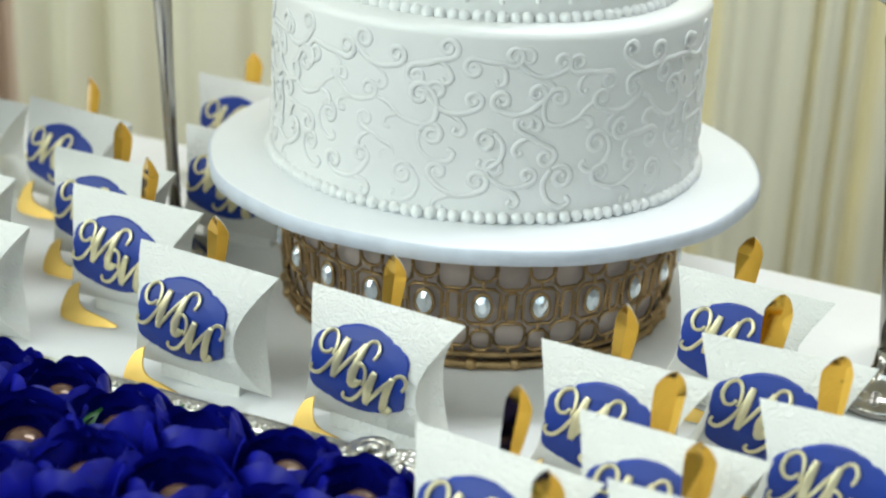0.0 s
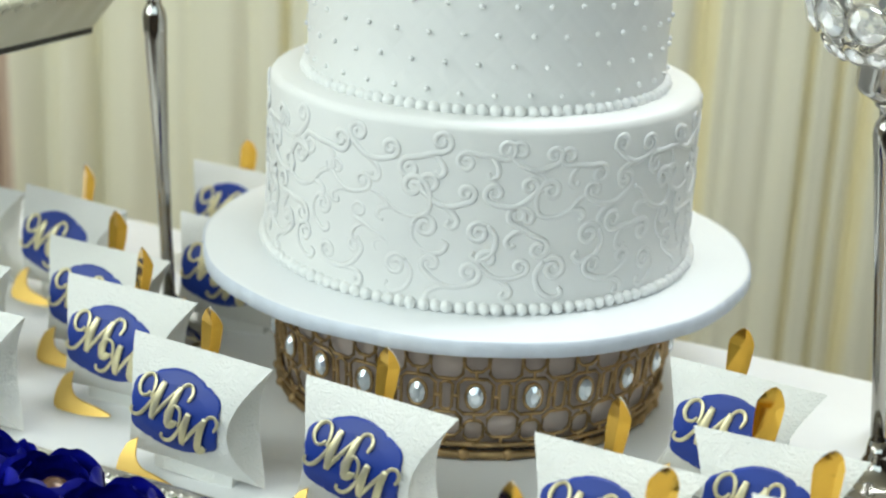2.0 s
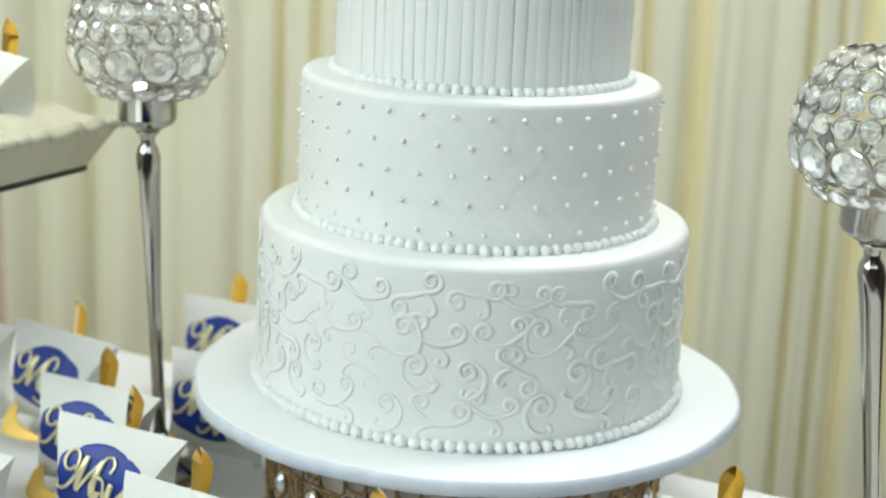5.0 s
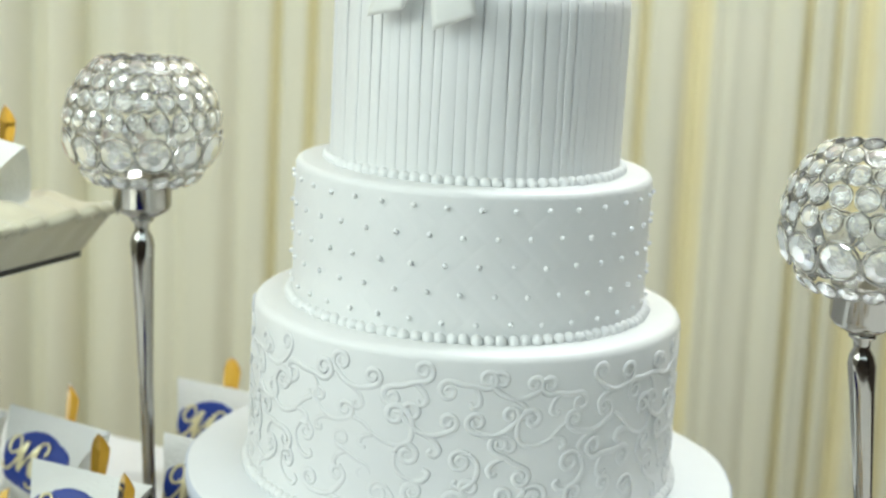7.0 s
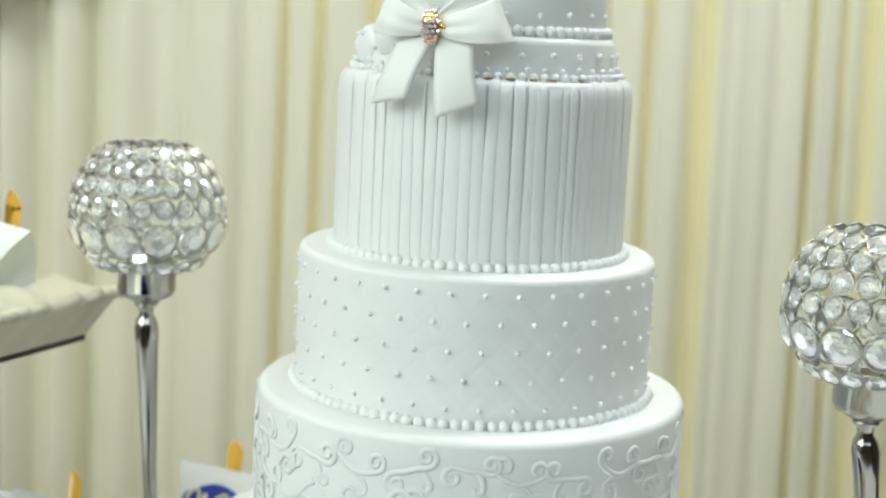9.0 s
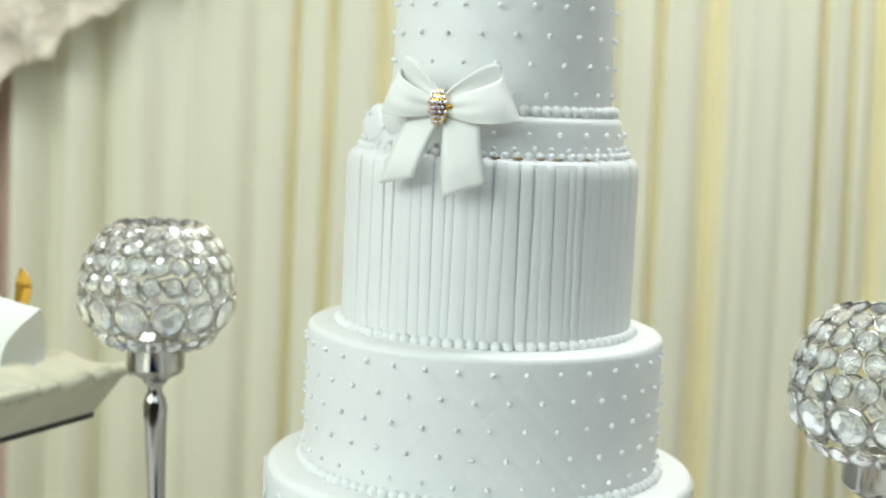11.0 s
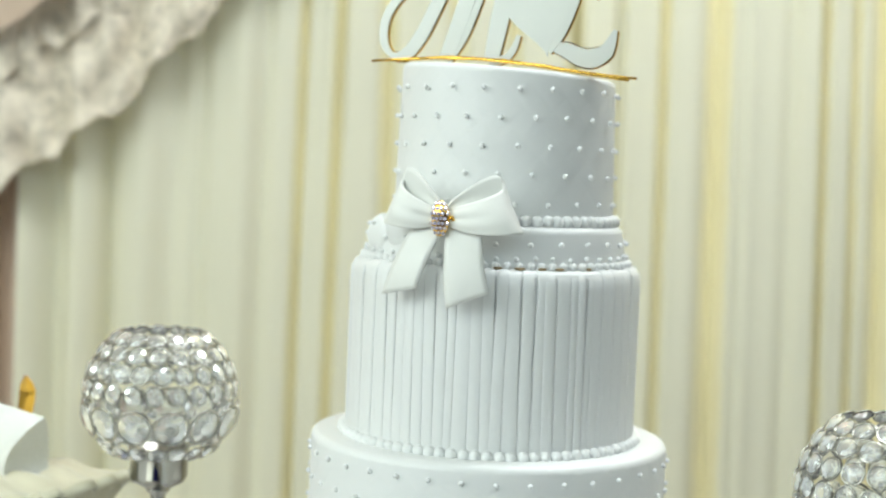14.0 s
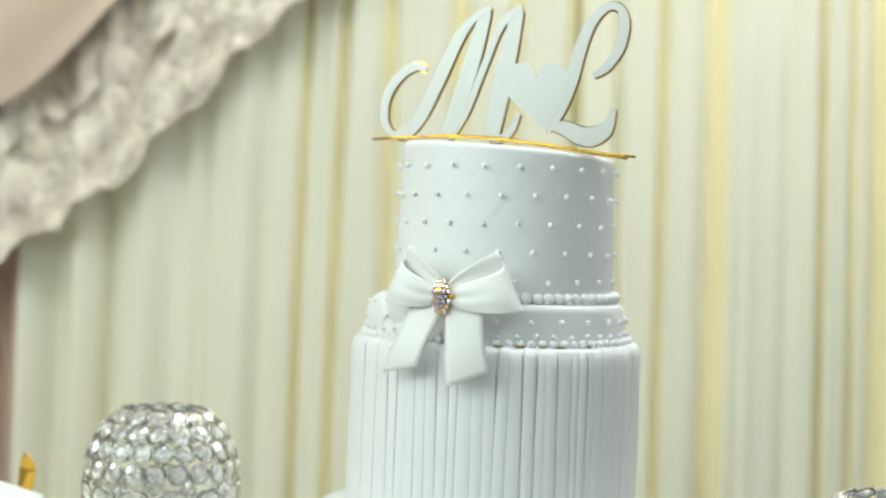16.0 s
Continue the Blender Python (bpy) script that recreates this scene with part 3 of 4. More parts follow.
for j, zz in enumerate((-0.0092, -0.0062, -0.0031, 0, 0.0031, 0.0062, 0.0092)):
    wide = 0.0058 * math.sqrt(max(0, 1 - (zz / 0.0118) ** 2))
    for i in range(-2, 3):
        xx = (i + 0.5 * (j % 2)) * 0.0027
        if abs(xx) <= wide:
            yy = -0.0105 - 0.0034 * math.sqrt(max(0.05, 1 - (xx / 0.0066) ** 2 - (zz / 0.0118) ** 2))
            part("stone", stone_me, brooch, pose(xx, yy, zz, 0, 0, xx * 2500))
part("prong", mesh_of("prong", *tube([(0.004, -0.009, 0.001), (0.0085, -0.0095, 0.0005), (0.0088, -0.0085, -0.002)], 0.0013, 8), GOLD), brooch)

# ---------------- topper ----------------
topper = thing("cake_topper", "mirrored acrylic initials and heart topper with gold edges", "cake topper")
topper.matrix_basis = Matrix.Translation((0.001, -0.030, 1.3525)) @ Matrix.Rotation(radians(-16), 4, "Z") @ Matrix.Diagonal((1.0, 1, 1.05, 1))


def ribbon_outline(line, widths):
    P = smooth_path(line, 6)
    n = len(P)
    k = len(widths) - 1
    left, right = [], []
    for i, p in enumerate(P):
        t = (P[min(i + 1, n - 1)] - P[max(i - 1, 0)]).normalized()
        f = i / (n - 1) * k
        j = min(int(f), k - 1)
        w = widths[j] + (widths[j + 1] - widths[j]) * (f - j)
        left.append(p + Vector((-t.y, t.x, 0)) * w)
        right.append(p - Vector((-t.y, t.x, 0)) * w)
    return left, right


def plate(line, widths, thick, y):
    left, right = ribbon_outline(line, widths)
    n = len(left)
    vs = []
    for i in range(n):
        for p, yy in ((left[i], y), (right[i], y), (right[i], y + thick), (left[i], y + thick)):
            vs.append((p.x, yy, p.y))
    fs = []
    for i in range(n - 1):
        for k in range(4):
            l = (k + 1) % 4
            fs.append((i * 4 + k, i * 4 + l, i * 4 + 4 + l, i * 4 + 4 + k))
    fs += [(3, 2, 1, 0), (n * 4 - 4, n * 4 - 3, n * 4 - 2, n * 4 - 1)]
    return vs, fs


LETTER_M = [
    ([(-0.060, 0.049), (-0.068, 0.051), (-0.080, 0.044), (-0.089, 0.030), (-0.090, 0.015), (-0.084, 0.006), (-0.074, 0.006), (-0.063, 0.018), (-0.050, 0.043), (-0.037, 0.070), (-0.026, 0.083), (-0.014, 0.090)], [0.0020, 0.0028, 0.0030, 0.0030, 0.0028, 0.0020, 0.0040, 0.0046, 0.0046, 0.0040, 0.0024, 0.0015]),
    ([(-0.018, 0.088), (-0.025, 0.060), (-0.034, 0.030), (-0.044, 0.003)], [0.0040, 0.0056, 0.0058, 0.0048]),
    ([(-0.042, 0.002), (-0.030, 0.020), (-0.019, 0.048), (-0.008, 0.075), (0.000, 0.085), (0.008, 0.090)], [0.0022, 0.0022, 0.0024, 0.0022, 0.0028, 0.0020]),
    ([(0.005, 0.088), (0.000, 0.062), (-0.006, 0.030), (-0.011, 0.003)], [0.0040, 0.0060, 0.0064, 0.0050]),
    ([(-0.012, 0.004), (-0.003, 0.004), (0.004, 0.010), (0.008, 0.020)], [0.0040, 0.0026, 0.0022, 0.0014])]
LETTER_L = [
    ([(0.060, 0.045), (0.069, 0.051), (0.0775, 0.0635), (0.0803, 0.078), (0.0770, 0.0883), (0.068, 0.0898), (0.0575, 0.080), (0.050, 0.062), (0.0445, 0.041), (0.037, 0.022), (0.029, 0.010)], [0.0014, 0.0030, 0.0034, 0.0034, 0.0026, 0.0026, 0.0036, 0.0044, 0.0046, 0.0040, 0.0030]),
    ([(0.034, 0.0125), (0.043, 0.0105), (0.052, 0.0065), (0.061, 0.0060), (0.070, 0.011), (0.0755, 0.024)], [0.0030, 0.0050, 0.0058, 0.0062, 0.0050, 0.0010])]
for nm, strokes in (("letter_m", LETTER_M), ("letter_l", LETTER_L)):
    part(nm, mesh_of(nm, *merge(*[plate(l, w, 0.0022, 0.0003 * k) for k, (l, w) in enumerate(strokes)]), MIRROR, False), topper)
    part("gold_backing", mesh_of("gold_backing", *merge(*[plate(l, [x + 0.0008 for x in w], 0.0010, 0.0036 + 0.0002 * k) for k, (l, w) in enumerate(strokes)]), GOLD, False), topper, label="gold acrylic backing")
heart = []
for i in range(48):
    t = 2 * math.pi * i / 48
    heart.append((0.00145 * 16 * math.sin(t) ** 3 + 0.0205 + 0.0090 * max(0.0, -math.cos(t)) ** 2, 0.00164 * (13 * math.cos(t) - 5 * math.cos(2 * t) - 2 * math.cos(3 * t) - math.cos(4 * t)) + 0.034))
hs = slab(heart, 0.0022)
part("heart", mesh_of("heart", [(x, 0.0019 - z, y) for x, y, z in hs[0]], hs[1], MIRROR, False), topper)
part("gold_base", mesh_of("gold_base", *tube([(-0.098, -0.001, 0.0015), (-0.07, -0.002, 0.0030), (-0.04, -0.003, 0.0046), (0, -0.004, 0.0030), (0.04, -0.004, -0.0020), (0.07, -0.004, -0.0052), (0.092, -0.003, -0.0068)], [0.0005, 0.0007, 0.0008, 0.0008, 0.0008, 0.0007, 0.0006], 8, flat=1.5), GOLD), topper, label="gold base strip")
part("gold_base", mesh_of("gold_base", *tube([(-0.060, -0.008, 0.0030), (-0.02, -0.009, 0.0036), (0.03, -0.010, -0.0002), (0.06, -0.010, -0.0050), (0.088, -0.009, -0.0085)], [0.0004, 0.0006, 0.0007, 0.0007, 0.0005], 8, flat=1.4), GOLD), topper, label="gold base strip")

# ---------------- favour boxes ----------------
BW, BH, BD, BE, BL = 0.100, 0.084, 0.022, 0.0185, 0.0125


def pillow():
    def face(sign):
        def f(u, v):
            s = math.sin(math.pi * v)
            x = -BW / 2 + BL * s + (BW - (BL + BE) * s) * u
            return (x, sign * BD * s ** 0.85 * (0.93 + 0.07 * math.sin(math.pi * u)), BH * v)
        return grid(20, 22, f)

    def cap(side):
        def f(u, v):
            s = math.sin(math.pi * v)
            w = 2 * u - 1
            return (side * (BW / 2 - (BE if side > 0 else BL) * s - 0.003 * s * (1 - w * w)), w * BD * s ** 0.85 * 0.93, BH * v)
        return grid(8, 22, f)
    return merge(face(-1), face(1)), merge(cap(-1)), merge(cap(1))


def plaque_outline(w, h, n=96):
    out = []
    for i in range(n):
        t = 2 * math.pi * i / n
        k = 0.91 + 0.10 * abs(math.sin(3 * t)) ** 0.7 + 0.030 * abs(math.cos(6 * t))
        c, s = math.cos(t), math.sin(t)
        out.append((w * k * math.copysign(abs(c) ** 0.75, c), h * k * math.copysign(abs(s) ** 0.8, s)))
    return out


def front_y(x, z):
    return -BD * math.sin(math.pi * min(max(z / BH, 0.01), 0.99)) ** 0.85 * (0.93 + 0.07 * math.sin(math.pi * min(max((x + BW / 2) / BW, 0), 1)))


def plaque(w, h, cx, cz, lift):
    vs, fs = [], []
    o = plaque_outline(w, h)
    n = len(o)
    rings = (0.0, 0.35, 0.7, 0.97, 1.0)
    for k, s in enumerate(rings):
        for x, z in o:
            px, pz = cx + x * max(s, 0.001), cz + z * max(s, 0.001)
            vs.append((px, front_y(px, pz) - (lift if k < 4 else 0.0002), pz))
    for k in range(len(rings) - 1):
        for i in range(n):
            j = (i + 1) % n
            fs.append((k * n + i, (k + 1) * n + i, (k + 1) * n + j, k * n + j))
    return vs, fs


SCRIPT_M = [(-0.0105, 0.0045), (-0.0125, 0.0020), (-0.0165, 0.0020), (-0.0190, 0.0060), (-0.0175, 0.0110), (-0.0130, 0.0130), (-0.0095, 0.0105), (-0.0085, 0.0050), (-0.0095, 0.0015)]
SCRIPT_M2 = [[(-0.0205, -0.0060), (-0.0212, -0.0088), (-0.0185, -0.0108), (-0.0140, -0.0090), (-0.0085, -0.0010), (-0.0035, 0.0112)], [(-0.0033, 0.0112), (-0.0052, 0.0000), (-0.0060, -0.0105)], [(-0.0060, -0.0105), (0.0015, 0.0010), (0.0085, 0.0105)], [(0.0085, 0.0105), (0.0064, 0.0000), (0.0058, -0.0105), (0.0090, -0.0098), (0.0105, -0.0080)], [(0.0080, 0.0085), (0.0110, 0.0122), (0.0150, 0.0125), (0.0175, 0.0090), (0.0160, 0.0045)]]


def monogram():
    lots = []
    for ox, oz, sc in ((-0.0130, 0.0520, 1.02), (0.0080, 0.0385, 0.98)):
        for line in [SCRIPT_M, *SCRIPT_M2]:
            pts = []
            P = smooth_path(line, 5)
            for p in P:
                x, z = ox + (p.x + 0.12 * p.y) * sc, oz + p.y * sc * 1.12
                pts.append((x, front_y(x, z) - 0.0030, z))
            n = len(pts)
            thick = line in (SCRIPT_M2[1], SCRIPT_M2[3])
            lots.append(tube(pts, [(0.0024 if thick else 0.0012) * (0.75 + 0.4 * math.sin(math.pi * i / (n - 1))) for i in range(n)], 8, flat=0.24, up=(0, -1, 0)))
    return merge(*lots)


def leaf_tab(w, h, crease):
    """A leaf of foil card: a long crease off its middle, and a bend across where it leaves the box."""
    def f(u, v):
        x = (u - 0.5) * 2
        tip = min(1.0, max(0.0, (1.0 - v) / 0.17)) ** 0.5
        wide = w * (0.74 + 0.26 * math.sin(math.pi * min(1.0, max(0, (v - 0.45) / 0.72)))) * max(tip, 0.10)
        bend = max(0.0, v - 0.80) * h
        y = crease * abs(x - 0.30) * wide - 0.24 * bend - (0.10 * bend * x if v > 0.80 else 0)
        return (x * wide + 0.0012 * max(0, v - 0.8) * 5, y, h * v)
    return grid(11, 41, f)


def foot_tab():
    o = [(-0.0475, 0.0165), (-0.0535, 0.012), (-0.0560, 0.002), (-0.0540, -0.0060), (-0.0440, -0.0072), (-0.0300, -0.0066), (-0.0120, -0.0030), (-0.0260, 0.0000), (-0.0380, 0.0015), (-0.0440, 0.0050), (-0.0465, 0.0105)]
    lot = slab([(p.x, p.y) for p in smooth_path(o + o[:1], 3)[:-1]], 0.0012)
    return [(x * 1.05 + 0.014, -0.0265 - z - 0.04 * (x + 0.05) + 0.55 * (y + 0.007), y * 1.05) for x, y, z in lot[0]], lot[1]


favour = thing("favour_box", "white embossed pillow favour box with blue plaque and gold monogram", "gift box", "favour boxes on the table")
body_lot, capl, capr = pillow()
part("body", mesh_of("box_body", *body_lot, CARD), favour)
for lot in (capl, capr):
    part("end_flap", mesh_of("end_flap", *lot, CARD), favour)
pl = part("plaque", mesh_of("plaque", *plaque(0.0325, 0.0262, -0.006, 0.0452, 0.0014), BLUE, False), favour, label="royal blue scalloped card plaque")
part("monogram", mesh_of("monogram", *monogram(), MONOGRAM), pl, label="pale gold script monogram")
tb = part("gold_tab", mesh_of("gold_tab", *leaf_tab(0.0082, 0.0715, 0.60), GOLD, False), favour, pose(-0.010, 0.021, 0.033, -4, 0, 0), "folded gold foil leaf")
part("gold_foot", mesh_of("gold_foot", *foot_tab(), GOLD_SATIN, False), favour, pose(0, 0, 0), "gold foil foot")
for ob in (tb,):
    md = ob.modifiers.new("thickness", "SOLIDIFY")
    md.thickness, md.material_offset_rim = 0.0009, 1
    ob.data.materials.append(CARD)
base_lot = box_lot(-0.030, -0.003, -0.0068, 0.028, 0.012, 0.0035)
part("card_base", mesh_of("card_base", *base_lot, CARD, False), favour)


def favour_pose(x, y, turn, z=0.853):
    """From the top left corner of the front."""
    roll = 3.6
    m = Matrix.Rotation(radians(turn), 4, "Z") @ Matrix.Rotation(radians(roll), 4, "Y")
    corner = m @ Vector((-BW / 2, 0, BH))
    return Matrix.Translation(Vector((x, y, z)) - corner) @ m


FAVOURS = [(-0.097, -0.226, -21), (-0.213, -0.173, -20), (0.039, -0.285, -17), (-0.282, -0.078, -17), (-0.317, -0.001, -16),
    (-0.253, 0.220, -14), (-0.372, 0.121, -22), (0.128, -0.164, -20), (0.131, -0.264, -12), (0.152, -0.342, -14),
    (-0.025, -0.391, -22), (0.057, -0.366, -20), (0.067, -0.434, -17), (-0.007, -0.472, -18), (-0.388, -0.122, -16),
    (-0.424, -0.031, -17), (-0.468, 0.143, -15), (-0.234, 0.072, -15), (0.297, -0.060, -22)]
favour.matrix_basis = favour_pose(*FAVOURS[0])
for x, y, turn in FAVOURS[1:]:
    c = copy_thing(favour, favour_pose(x, y, turn + random.uniform(-1, 1)))
    for o in c.children:
        if o.name.startswith("gold_tab"):
            o.matrix_basis = o.matrix_basis @ pose(0, 0, 0, random.uniform(-7, 7), random.uniform(-2, 2), random.uniform(-16, 16))
    if x == -0.234:  # under the board's edge there is no room for the leaf
        bpy.data.objects.remove([o for o in c.children if o.name.startswith("gold_tab")][0])


# ---------------- candle holders ----------------
def crystal_lot(r):
    p = lathe([(0.0001, 0.30 * r), (0.45 * r, 0.30 * r), (0.92 * r, 0.08 * r), (0.92 * r, -0.08 * r), (0.35 * r, -0.30 * r), (0.0001, -0.32 * r)], 10)
    return p


crystal_me = mesh_of("crystal", *crystal_lot(0.0066), CRYSTAL, False)
big_me = mesh_of("crystal", *crystal_lot(0.0124), CRYSTAL, False)
hoop_me = mesh_of("hoop", *tube([(0.0069 * math.cos(i * math.pi / 9), 0.0069 * math.sin(i * math.pi / 9), 0) for i in range(18)], 0.00072, 6, True), WIRE)
bighoop_me = mesh_of("hoop", *tube([(0.0128 * math.cos(i * math.pi / 12), 0.0128 * math.sin(i * math.pi / 12), 0) for i in range(24)], 0.0010, 6, True), WIRE)


def candle_holder(x, y, zc, rg, lean):
    h = thing("candle_holder", "tall silver candle holder with a crystal bead globe", "candle holder", "crystal candle holders")
    h.matrix_basis = Matrix.Translation((x, y, TABLE_Z))
    c = zc - TABLE_Z
    cup = c - rg * 0.72
    k = cup - 0.036
    base = lathe([(0.001, 0), (0.032, 0), (0.033, 0.003), (0.031, 0.006), (0.022, 0.010), (0.011, 0.016), (0.0075, 0.026), (0.0062, 0.036), (0.001, 0.036)], 48)
    part("base", mesh_of("base", *base, CHROME), h, pose(lean * (k - 0.03), 0, 0))
    stem = lathe([(0.001, 0.034), (0.0050, 0.034), (0.0048, 0.08), (0.0054, k * 0.55), (0.0080, k - 0.030), (0.0090, k - 0.014), (0.0078, k - 0.008), (0.0050, k - 0.003), (0.0056, k + 0.002), (0.0086, k + 0.004), (0.0086, k + 0.006), (0.001, k + 0.006)], 40)
    part("stem", mesh_of("stem", [(px + lean * max(0, k - pz), py, pz) for px, py, pz in stem[0]], stem[1], CHROME), h)
    part("cup", mesh_of("cup", *lathe([(0.001, k + 0.005), (0.008, k + 0.005), (0.012, k + 0.008), (0.0195, k + 0.012), (0.0215, k + 0.016), (0.0215, cup - 0.001), (0.0225, cup), (0.0225, cup + 0.002), (0.0195, cup + 0.002), (0.0195, k + 0.02), (0.001, k + 0.02)], 48), CHROME), h)
    globe = part("globe", mesh_of("globe_rim", *tube([(rg * math.cos(radians(56)) * math.cos(i * math.pi / 24), rg * math.cos(radians(56)) * math.sin(i * math.pi / 24), c + rg * math.sin(radians(56))) for i in range(48)], 0.0006, 6, True), WIRE), h, label="openwork globe of crystal beads in wire hoops")
    part("lower_rim", mesh_of("lower_rim", *tube([(rg * math.cos(radians(-47)) * math.cos(i * math.pi / 24), rg * math.cos(radians(-47)) * math.sin(i * math.pi / 24), c + rg * math.sin(radians(-47))) for i in range(48)], 0.0010, 6, True), WIRE), globe)
    rows = ((-43, 18, 0), (-17, 13, 1), (7, 22, 0), (22, 21, 0), (37, 18, 0), (51, 15, 0))
    for j, (e, n, big) in enumerate(rows):
        for i in range(n):
            a = 2 * math.pi * (i + 0.5 * (j % 2)) / n
            er = radians(e)
            p = Vector((rg * math.cos(er) * math.cos(a), rg * math.cos(er) * math.sin(a), c + rg * math.sin(er)))
            out = (p - Vector((0, 0, c))).normalized()
            m = Matrix.Translation(p) @ out.to_track_quat("Z", "Y").to_matrix().to_4x4()
            part("crystal", big_me if big else crystal_me, globe, m @ pose(0, 0, 0, random.uniform(-4, 4), random.uniform(-4, 4), random.uniform(0, 36)))
            part("hoop", bighoop_me if big else hoop_me, globe, m)
            if big:
                for de in (-0.0105, 0.0105):
                    q = (out + Vector((-math.sin(a), math.cos(a), 0)) * math.pi / n + Vector((0, 0, de / rg))).normalized()
                    part("crystal", crystal_me, globe, Matrix.Translation(Vector((0, 0, c)) + q * rg) @ q.to_track_quat("Z", "Y").to_matrix().to_4x4() @ Matrix.Diagonal((0.5, 0.5, 0.5, 1)))
    return h


candle_holder(-0.2440, 0.032, 1.104, 0.0560, 0.036)
candle_holder(0.246, -0.150, 1.092, 0.0560, 0.115)

# ---------------- raised satin tray ----------------
raised = thing("raised_tray", "raised display tray wrapped in gathered ivory satin", "display stand")
RM = Matrix.Translation((-0.284, 0.120, 0)) @ Matrix.Rotation(radians(-24), 4, "Z")


def satin_side(u, v):
    per = [(0, 0), (-0.0, -0.30), (-0.42, -0.30), (-0.42, 0.0), (0, 0)]
    s = u * 4
    k = min(int(s), 3)
    a, b = per[k], per[k + 1]
    x, y = a[0] + (b[0] - a[0]) * (s - k), a[1] + (b[1] - a[1]) * (s - k)
    inn = 0.020 * v
    x, y = x + (-inn if x > -0.2 else inn), y + (-inn if y > -0.15 else inn)
    return RM @ Vector((x, y, 1.024 - 0.036 * v + 0.0016 * math.sin(u * 240 + 3 * math.sin(u * 31)) * math.sin(math.pi * v)))


part("satin_wrap", mesh_of("satin_wrap", *grid(240, 6, satin_side), SATIN), raised)


def satin_top(u, v):
    rim = min(u, v, 1 - u, 1 - v)
    swell = min(1.0, rim * 7)
    folds = 0.55 * math.sin(u * 46 + 5 * math.sin(v * 7)) + 0.45 * math.sin(v * 58 + 4 * math.sin(u * 9 + 1))
    return RM @ Vector((-0.42 * u, -0.30 * v, 1.0238 + 0.012 * swell + 0.0085 * folds * swell))


def ruffle(p, q):
    """A gathered frill along an edge, standing a little proud of it."""
    a, b = Vector(p), Vector(q)
    out = Vector((q[1] - p[1], p[0] - q[0], 0)).normalized()

    def f(u, v):
        wave = math.sin(u * 95 + 4 * math.sin(u * 13)) * (0.4 + 0.6 * v)
        c = a.lerp(b, u) + out * (0.004 + 0.010 * v + 0.0065 * wave) + Vector((0, 0, 0.010 * math.sin(v * 2.2) - 0.011 * v + 0.0045 * wave))
        return RM @ c
    return grid(200, 6, f)


part("satin_top", mesh_of("satin_top", *grid(120, 90, satin_top), SATIN), raised)
for p, q in (((-0.002, 0.0, 1.026), (-0.002, -0.30, 1.026)), ((-0.002, -0.30, 1.026), (-0.42, -0.30, 1.026))):
    ob = part("ruffle", mesh_of("ruffle", *ruffle(q, p), SATIN), raised, label="gathered satin ruffle")
    md = ob.modifiers.new("thickness", "SOLIDIFY")
    md.thickness = 0.0012
part("tray_board", mesh_of("tray_board", *moved(box_lot(-0.400, -0.280, 0.9835, -0.020, -0.020, 0.9885), RM), DARKWOOD, False), raised, label="dark board under the satin")
part("pedestal", mesh_of("pedestal", *moved(box_lot(-0.30, -0.20, TABLE_Z, -0.18, -0.10, 0.9855), RM), SATIN, False), raised)
plain = tagged(copy_thing(favour, favour_pose(-0.418, 0.112, -36, 1.085)), "plain white embossed pillow favour box on the satin tray")
for o in list(plain.children_recursive):
    if o.name.startswith("gold_tab"):
        o.matrix_basis = pose(-0.008, 0.021, 0.033, -4, 0, 24)
    if o.name.startswith(("plaque", "monogram")):
        bpy.data.objects.remove(o)

# ---------------- flower tray ----------------
tray = thing("silver_tray", "ornate silver tray with beaded rim holding blue flowers", "tray")
SM = Matrix.Translation((-0.029, -0.295, TABLE_Z)) @ Matrix.Rotation(radians(-23), 4, "Z")
TW, TD = 0.42, 0.26
part("tray_floor", mesh_of("tray_floor", *moved(box_lot(-TW, -TD, 0.0005, 0, 0, 0.004), SM), SILVER, False), tray)
for (x0, y0), (x1, y1) in (((-TW, 0), (0, 0)), ((0, 0), (0, -TD)), ((0, -TD), (-TW, -TD)), ((-TW, -TD), (-TW, 0))):
    a, b = Vector((x0, y0, 0)), Vector((x1, y1, 0))
    out = Vector((b.y - a.y, a.x - b.x, 0)).normalized() * -1
    sec = [(-0.0085, 0.003), (-0.0062, 0.0085), (-0.0050, 0.0098), (-0.0042, 0.0085), (0.0018, 0.0090), (0.0026, 0.0128), (0.0042, 0.0128), (0.0050, 0.009), (-0.003, 0.002)]
    vs, fs = [], []
    for e in (a, b):
        for d, z in sec:
            vs.append(SM @ (e + out * d + Vector((0, 0, z))))
    n = len(sec)
    fs = [(i, (i + 1) % n, n + (i + 1) % n, n + i) for i in range(n)]
    rim = part("rim", mesh_of("rim", vs, fs, SILVER, False), tray)
    if y0 == 0 or x0 == 0:
        count = int((b - a).length / 0.0068)
        dot = mesh_of("rim_bead", *ball(0.0024, 8, 6), SILVER)
        for i in range(count):
            part("rim_bead", dot, rim, SM @ Matrix.Translation(a.lerp(b, (i + 0.5) / count) + out * -0.0012 + Vector((0, 0, 0.0096))))


def curl(cx, cy, r, a0, sign):
    return [(cx + r * (1 - 0.7 * i / 20) * math.cos(a0 + sign * i * 0.5), cy + r * (1 - 0.7 * i / 20) * math.sin(a0 + sign * i * 0.5), 0.0150) for i in range(21)]


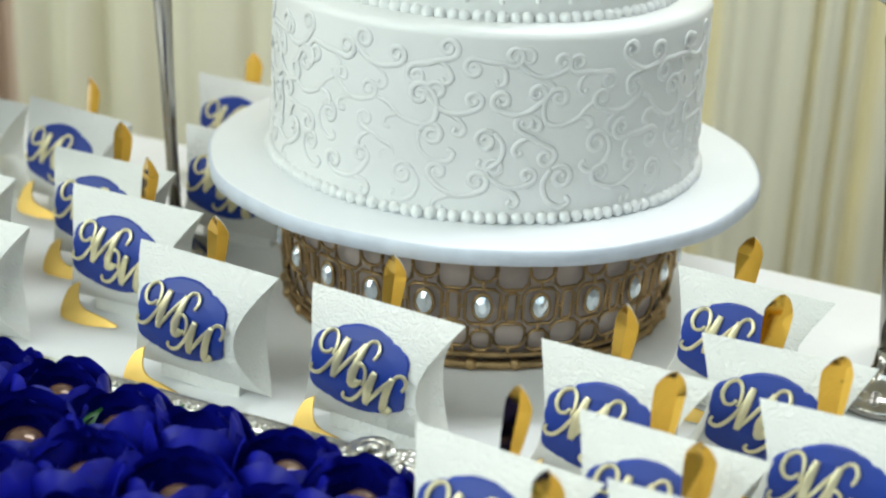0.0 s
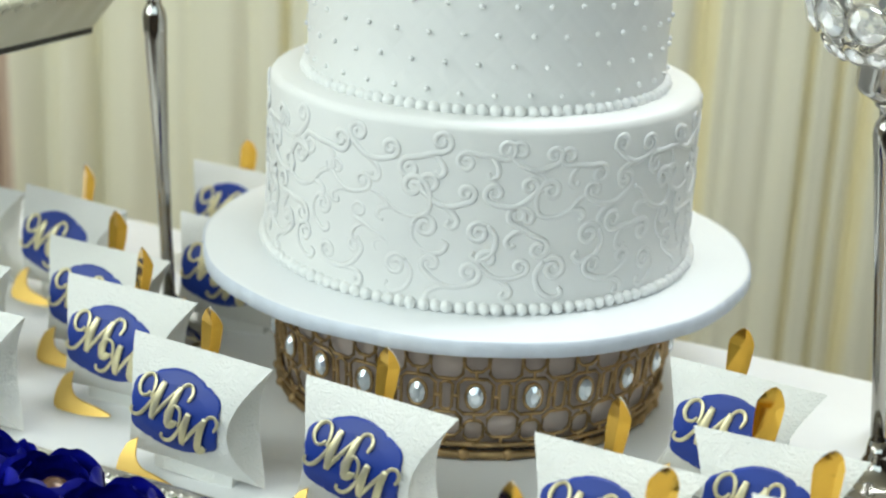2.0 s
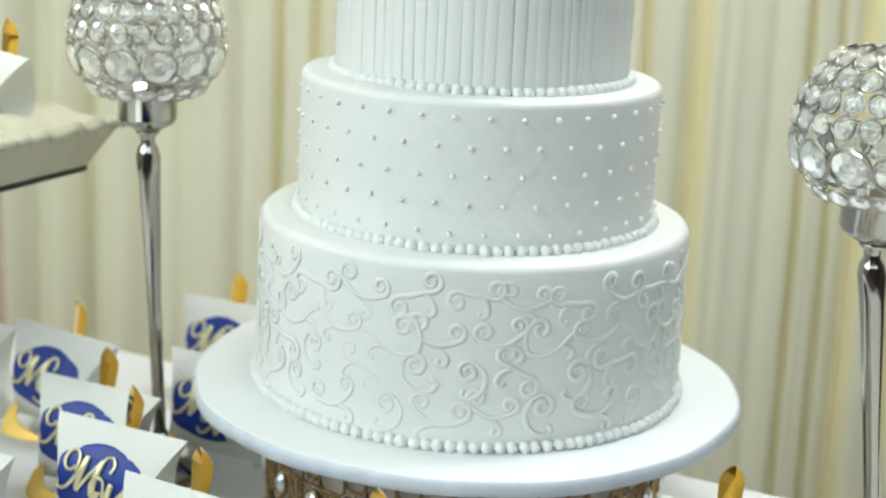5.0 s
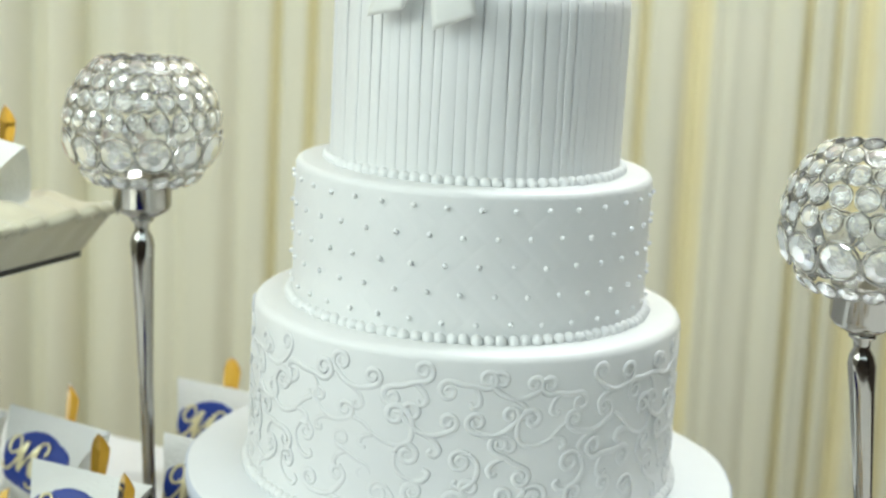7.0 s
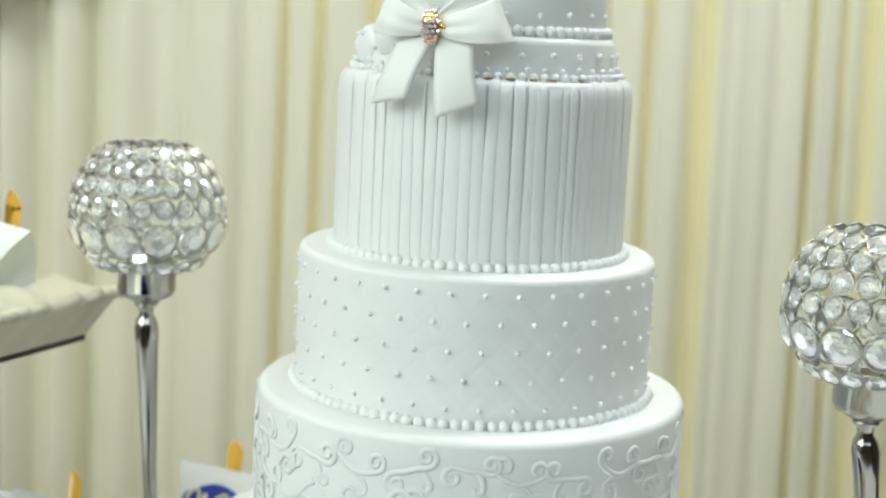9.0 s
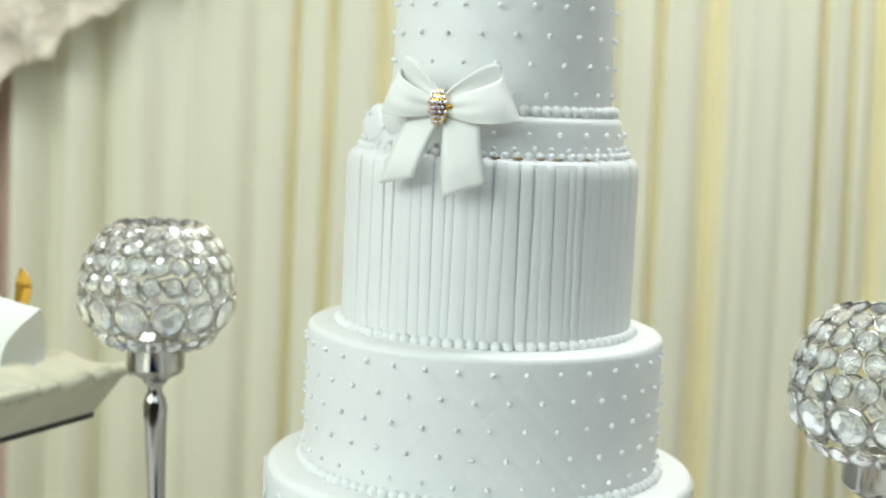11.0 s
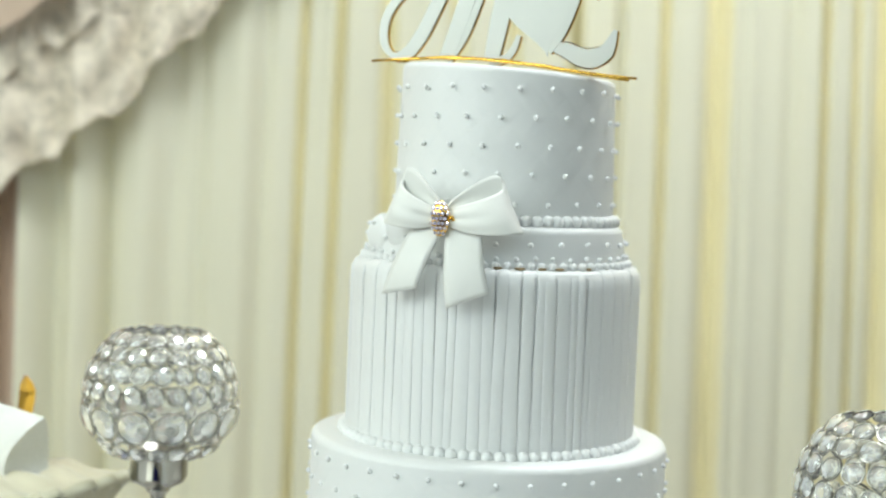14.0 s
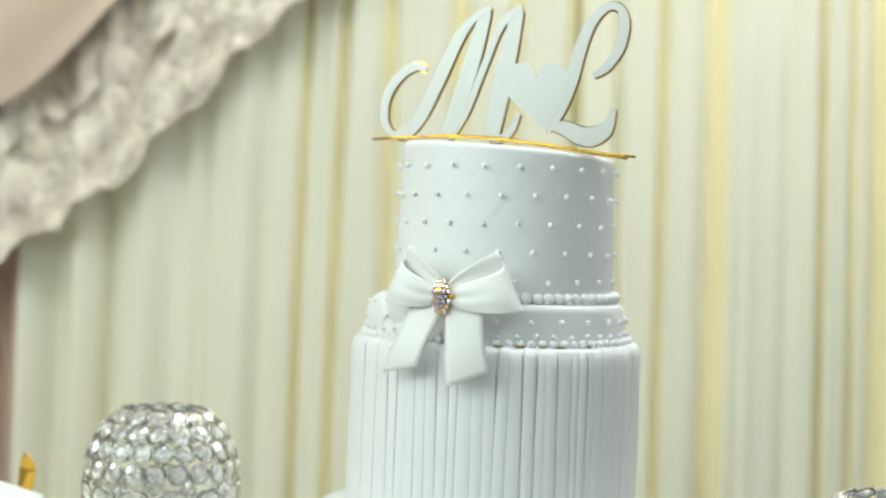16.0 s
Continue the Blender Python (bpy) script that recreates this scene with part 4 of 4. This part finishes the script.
orn = [tube(curl(-0.022, -0.002, 0.011, 0, 1), 0.0026, 8), tube(curl(0.000, -0.006, 0.012, 2.5, -1), 0.0028, 8), tube(curl(0.000, -0.030, 0.010, 1.2, 1), 0.0026, 8), tube(curl(-0.008, -0.018, 0.009, 4.0, -1), 0.0024, 8)]
orn += [moved(ball(0.0026, 8, 6), Matrix.Translation((-0.004 + 0.0055 * (i % 3), -0.022 - 0.0055 * (i // 3), 0.0150))) for i in range(9)]
rosette = [moved(ball(0.0022, 8, 6), Matrix.Translation((0.000 + 0.0065 * math.cos(i * math.pi / 5), -0.004 + 0.0065 * math.sin(i * math.pi / 5), 0.0165))) for i in range(10)]
part("corner_ornament", mesh_of("corner_ornament", *moved(merge(*orn, *rosette, moved(ball(0.0035, 10, 8), Matrix.Translation((0, -0.004, 0.0165)))), SM @ Matrix.Diagonal((1.25, 1.35, 1, 1))), SILVER), tray, label="cast scroll and rosette corner")


def petal_lot(R, top, half, flare, seed):
    """A cupped petal with a broad round tip that curls over the flower."""
    def f(u, v):
        side = 2 * u - 1
        el = radians(-78 + (top + 78) * v * (1 - 0.26 * abs(side) ** 2.6))
        az = radians(half) * side * (0.50 + 0.50 * math.sin(math.pi * min(1, v * 0.72 + 0.06)))
        ruffle = 0.030 * math.sin(u * 6 + seed) * v * v + 0.014 * math.sin(u * 17 + seed * 2) * v ** 3
        r = R * (1 + flare * max(0, v - 0.80) * 1.6 + ruffle + 0.07 * abs(side) ** 2 * v - 0.015 * math.exp(-(side * 6) ** 2) * v)
        return (r * math.cos(el) * math.sin(az), -r * math.cos(el) * math.cos(az), R * 0.98 + r * math.sin(el))
    return grid(17, 16, f)


petal_mes = [mesh_of("petal", *petal_lot(0.0280, 40, 52, 0.08, 1.0), PETAL), mesh_of("petal", *petal_lot(0.0245, 50, 54, 0.02, 2.0), PETAL), mesh_of("petal", *petal_lot(0.0195, 52, 60, 0.0, 3.0), PETAL)]
sweet_me = mesh_of("sweet", *ball(0.0108, 24, 14, 0.9), CHOCOLATE)
leaf_me = mesh_of("leaf", *grid(5, 8, lambda u, v: ((u - 0.5) * 0.016 * math.sin(math.pi * min(0.98, v + 0.05)), 0.035 * v, 0.004 * math.sin(v * 3) - 0.3 * abs(u - 0.5) * 0.01)), LEAF)
flower = thing("fabric_flower", "royal blue fabric flower with a bronze pearl sweet inside", "flower", "blue flowers on the tray")
for ring, (n, me, rad) in enumerate(((5, petal_mes[0], 0.0), (5, petal_mes[1], 0.0), (4, petal_mes[2], 0.0))):
    for i in range(n):
        a = 360 / n * (i + 0.5 * ring) + random.uniform(-8, 8)
        part("petal", me, flower, pose(0, 0, 0, 0, 0, a) @ pose(0, -rad, 0.001 * ring, random.uniform(-4, 6), random.uniform(-6, 6), 0))
part("sweet", sweet_me, flower, pose(0, 0, 0.0265), "bronze pearl sweet")
for i in range(3):
    part("leaf", leaf_me, flower, pose(0, 0, 0.004, 22, 0, 120 * i + 40) @ pose(0, 0.016, 0))
FLOWERS = [(-0.238, -0.277), (-0.190, -0.316), (-0.146, -0.332), (-0.094, -0.357), (-0.288, -0.258), (-0.238, -0.334), (-0.196, -0.372), (-0.146, -0.392), (-0.052, -0.386), (-0.288, -0.316), (-0.098, -0.416), (-0.286, -0.374), (-0.240, -0.394), (-0.190, -0.430)]
flower.matrix_basis = pose(FLOWERS[0][0], FLOWERS[0][1], TABLE_Z + 0.004, 0, 0, 15)
for i, (x, y) in enumerate(FLOWERS[1:]):
    s = random.uniform(1.0, 1.14)
    c = copy_thing(flower, pose(x - 0.001, y - 0.002, TABLE_Z + 0.005 + random.uniform(0, 0.003), random.uniform(-8, 12), random.uniform(-10, 10), random.uniform(0, 360)))
    c.scale = (s, s, s)
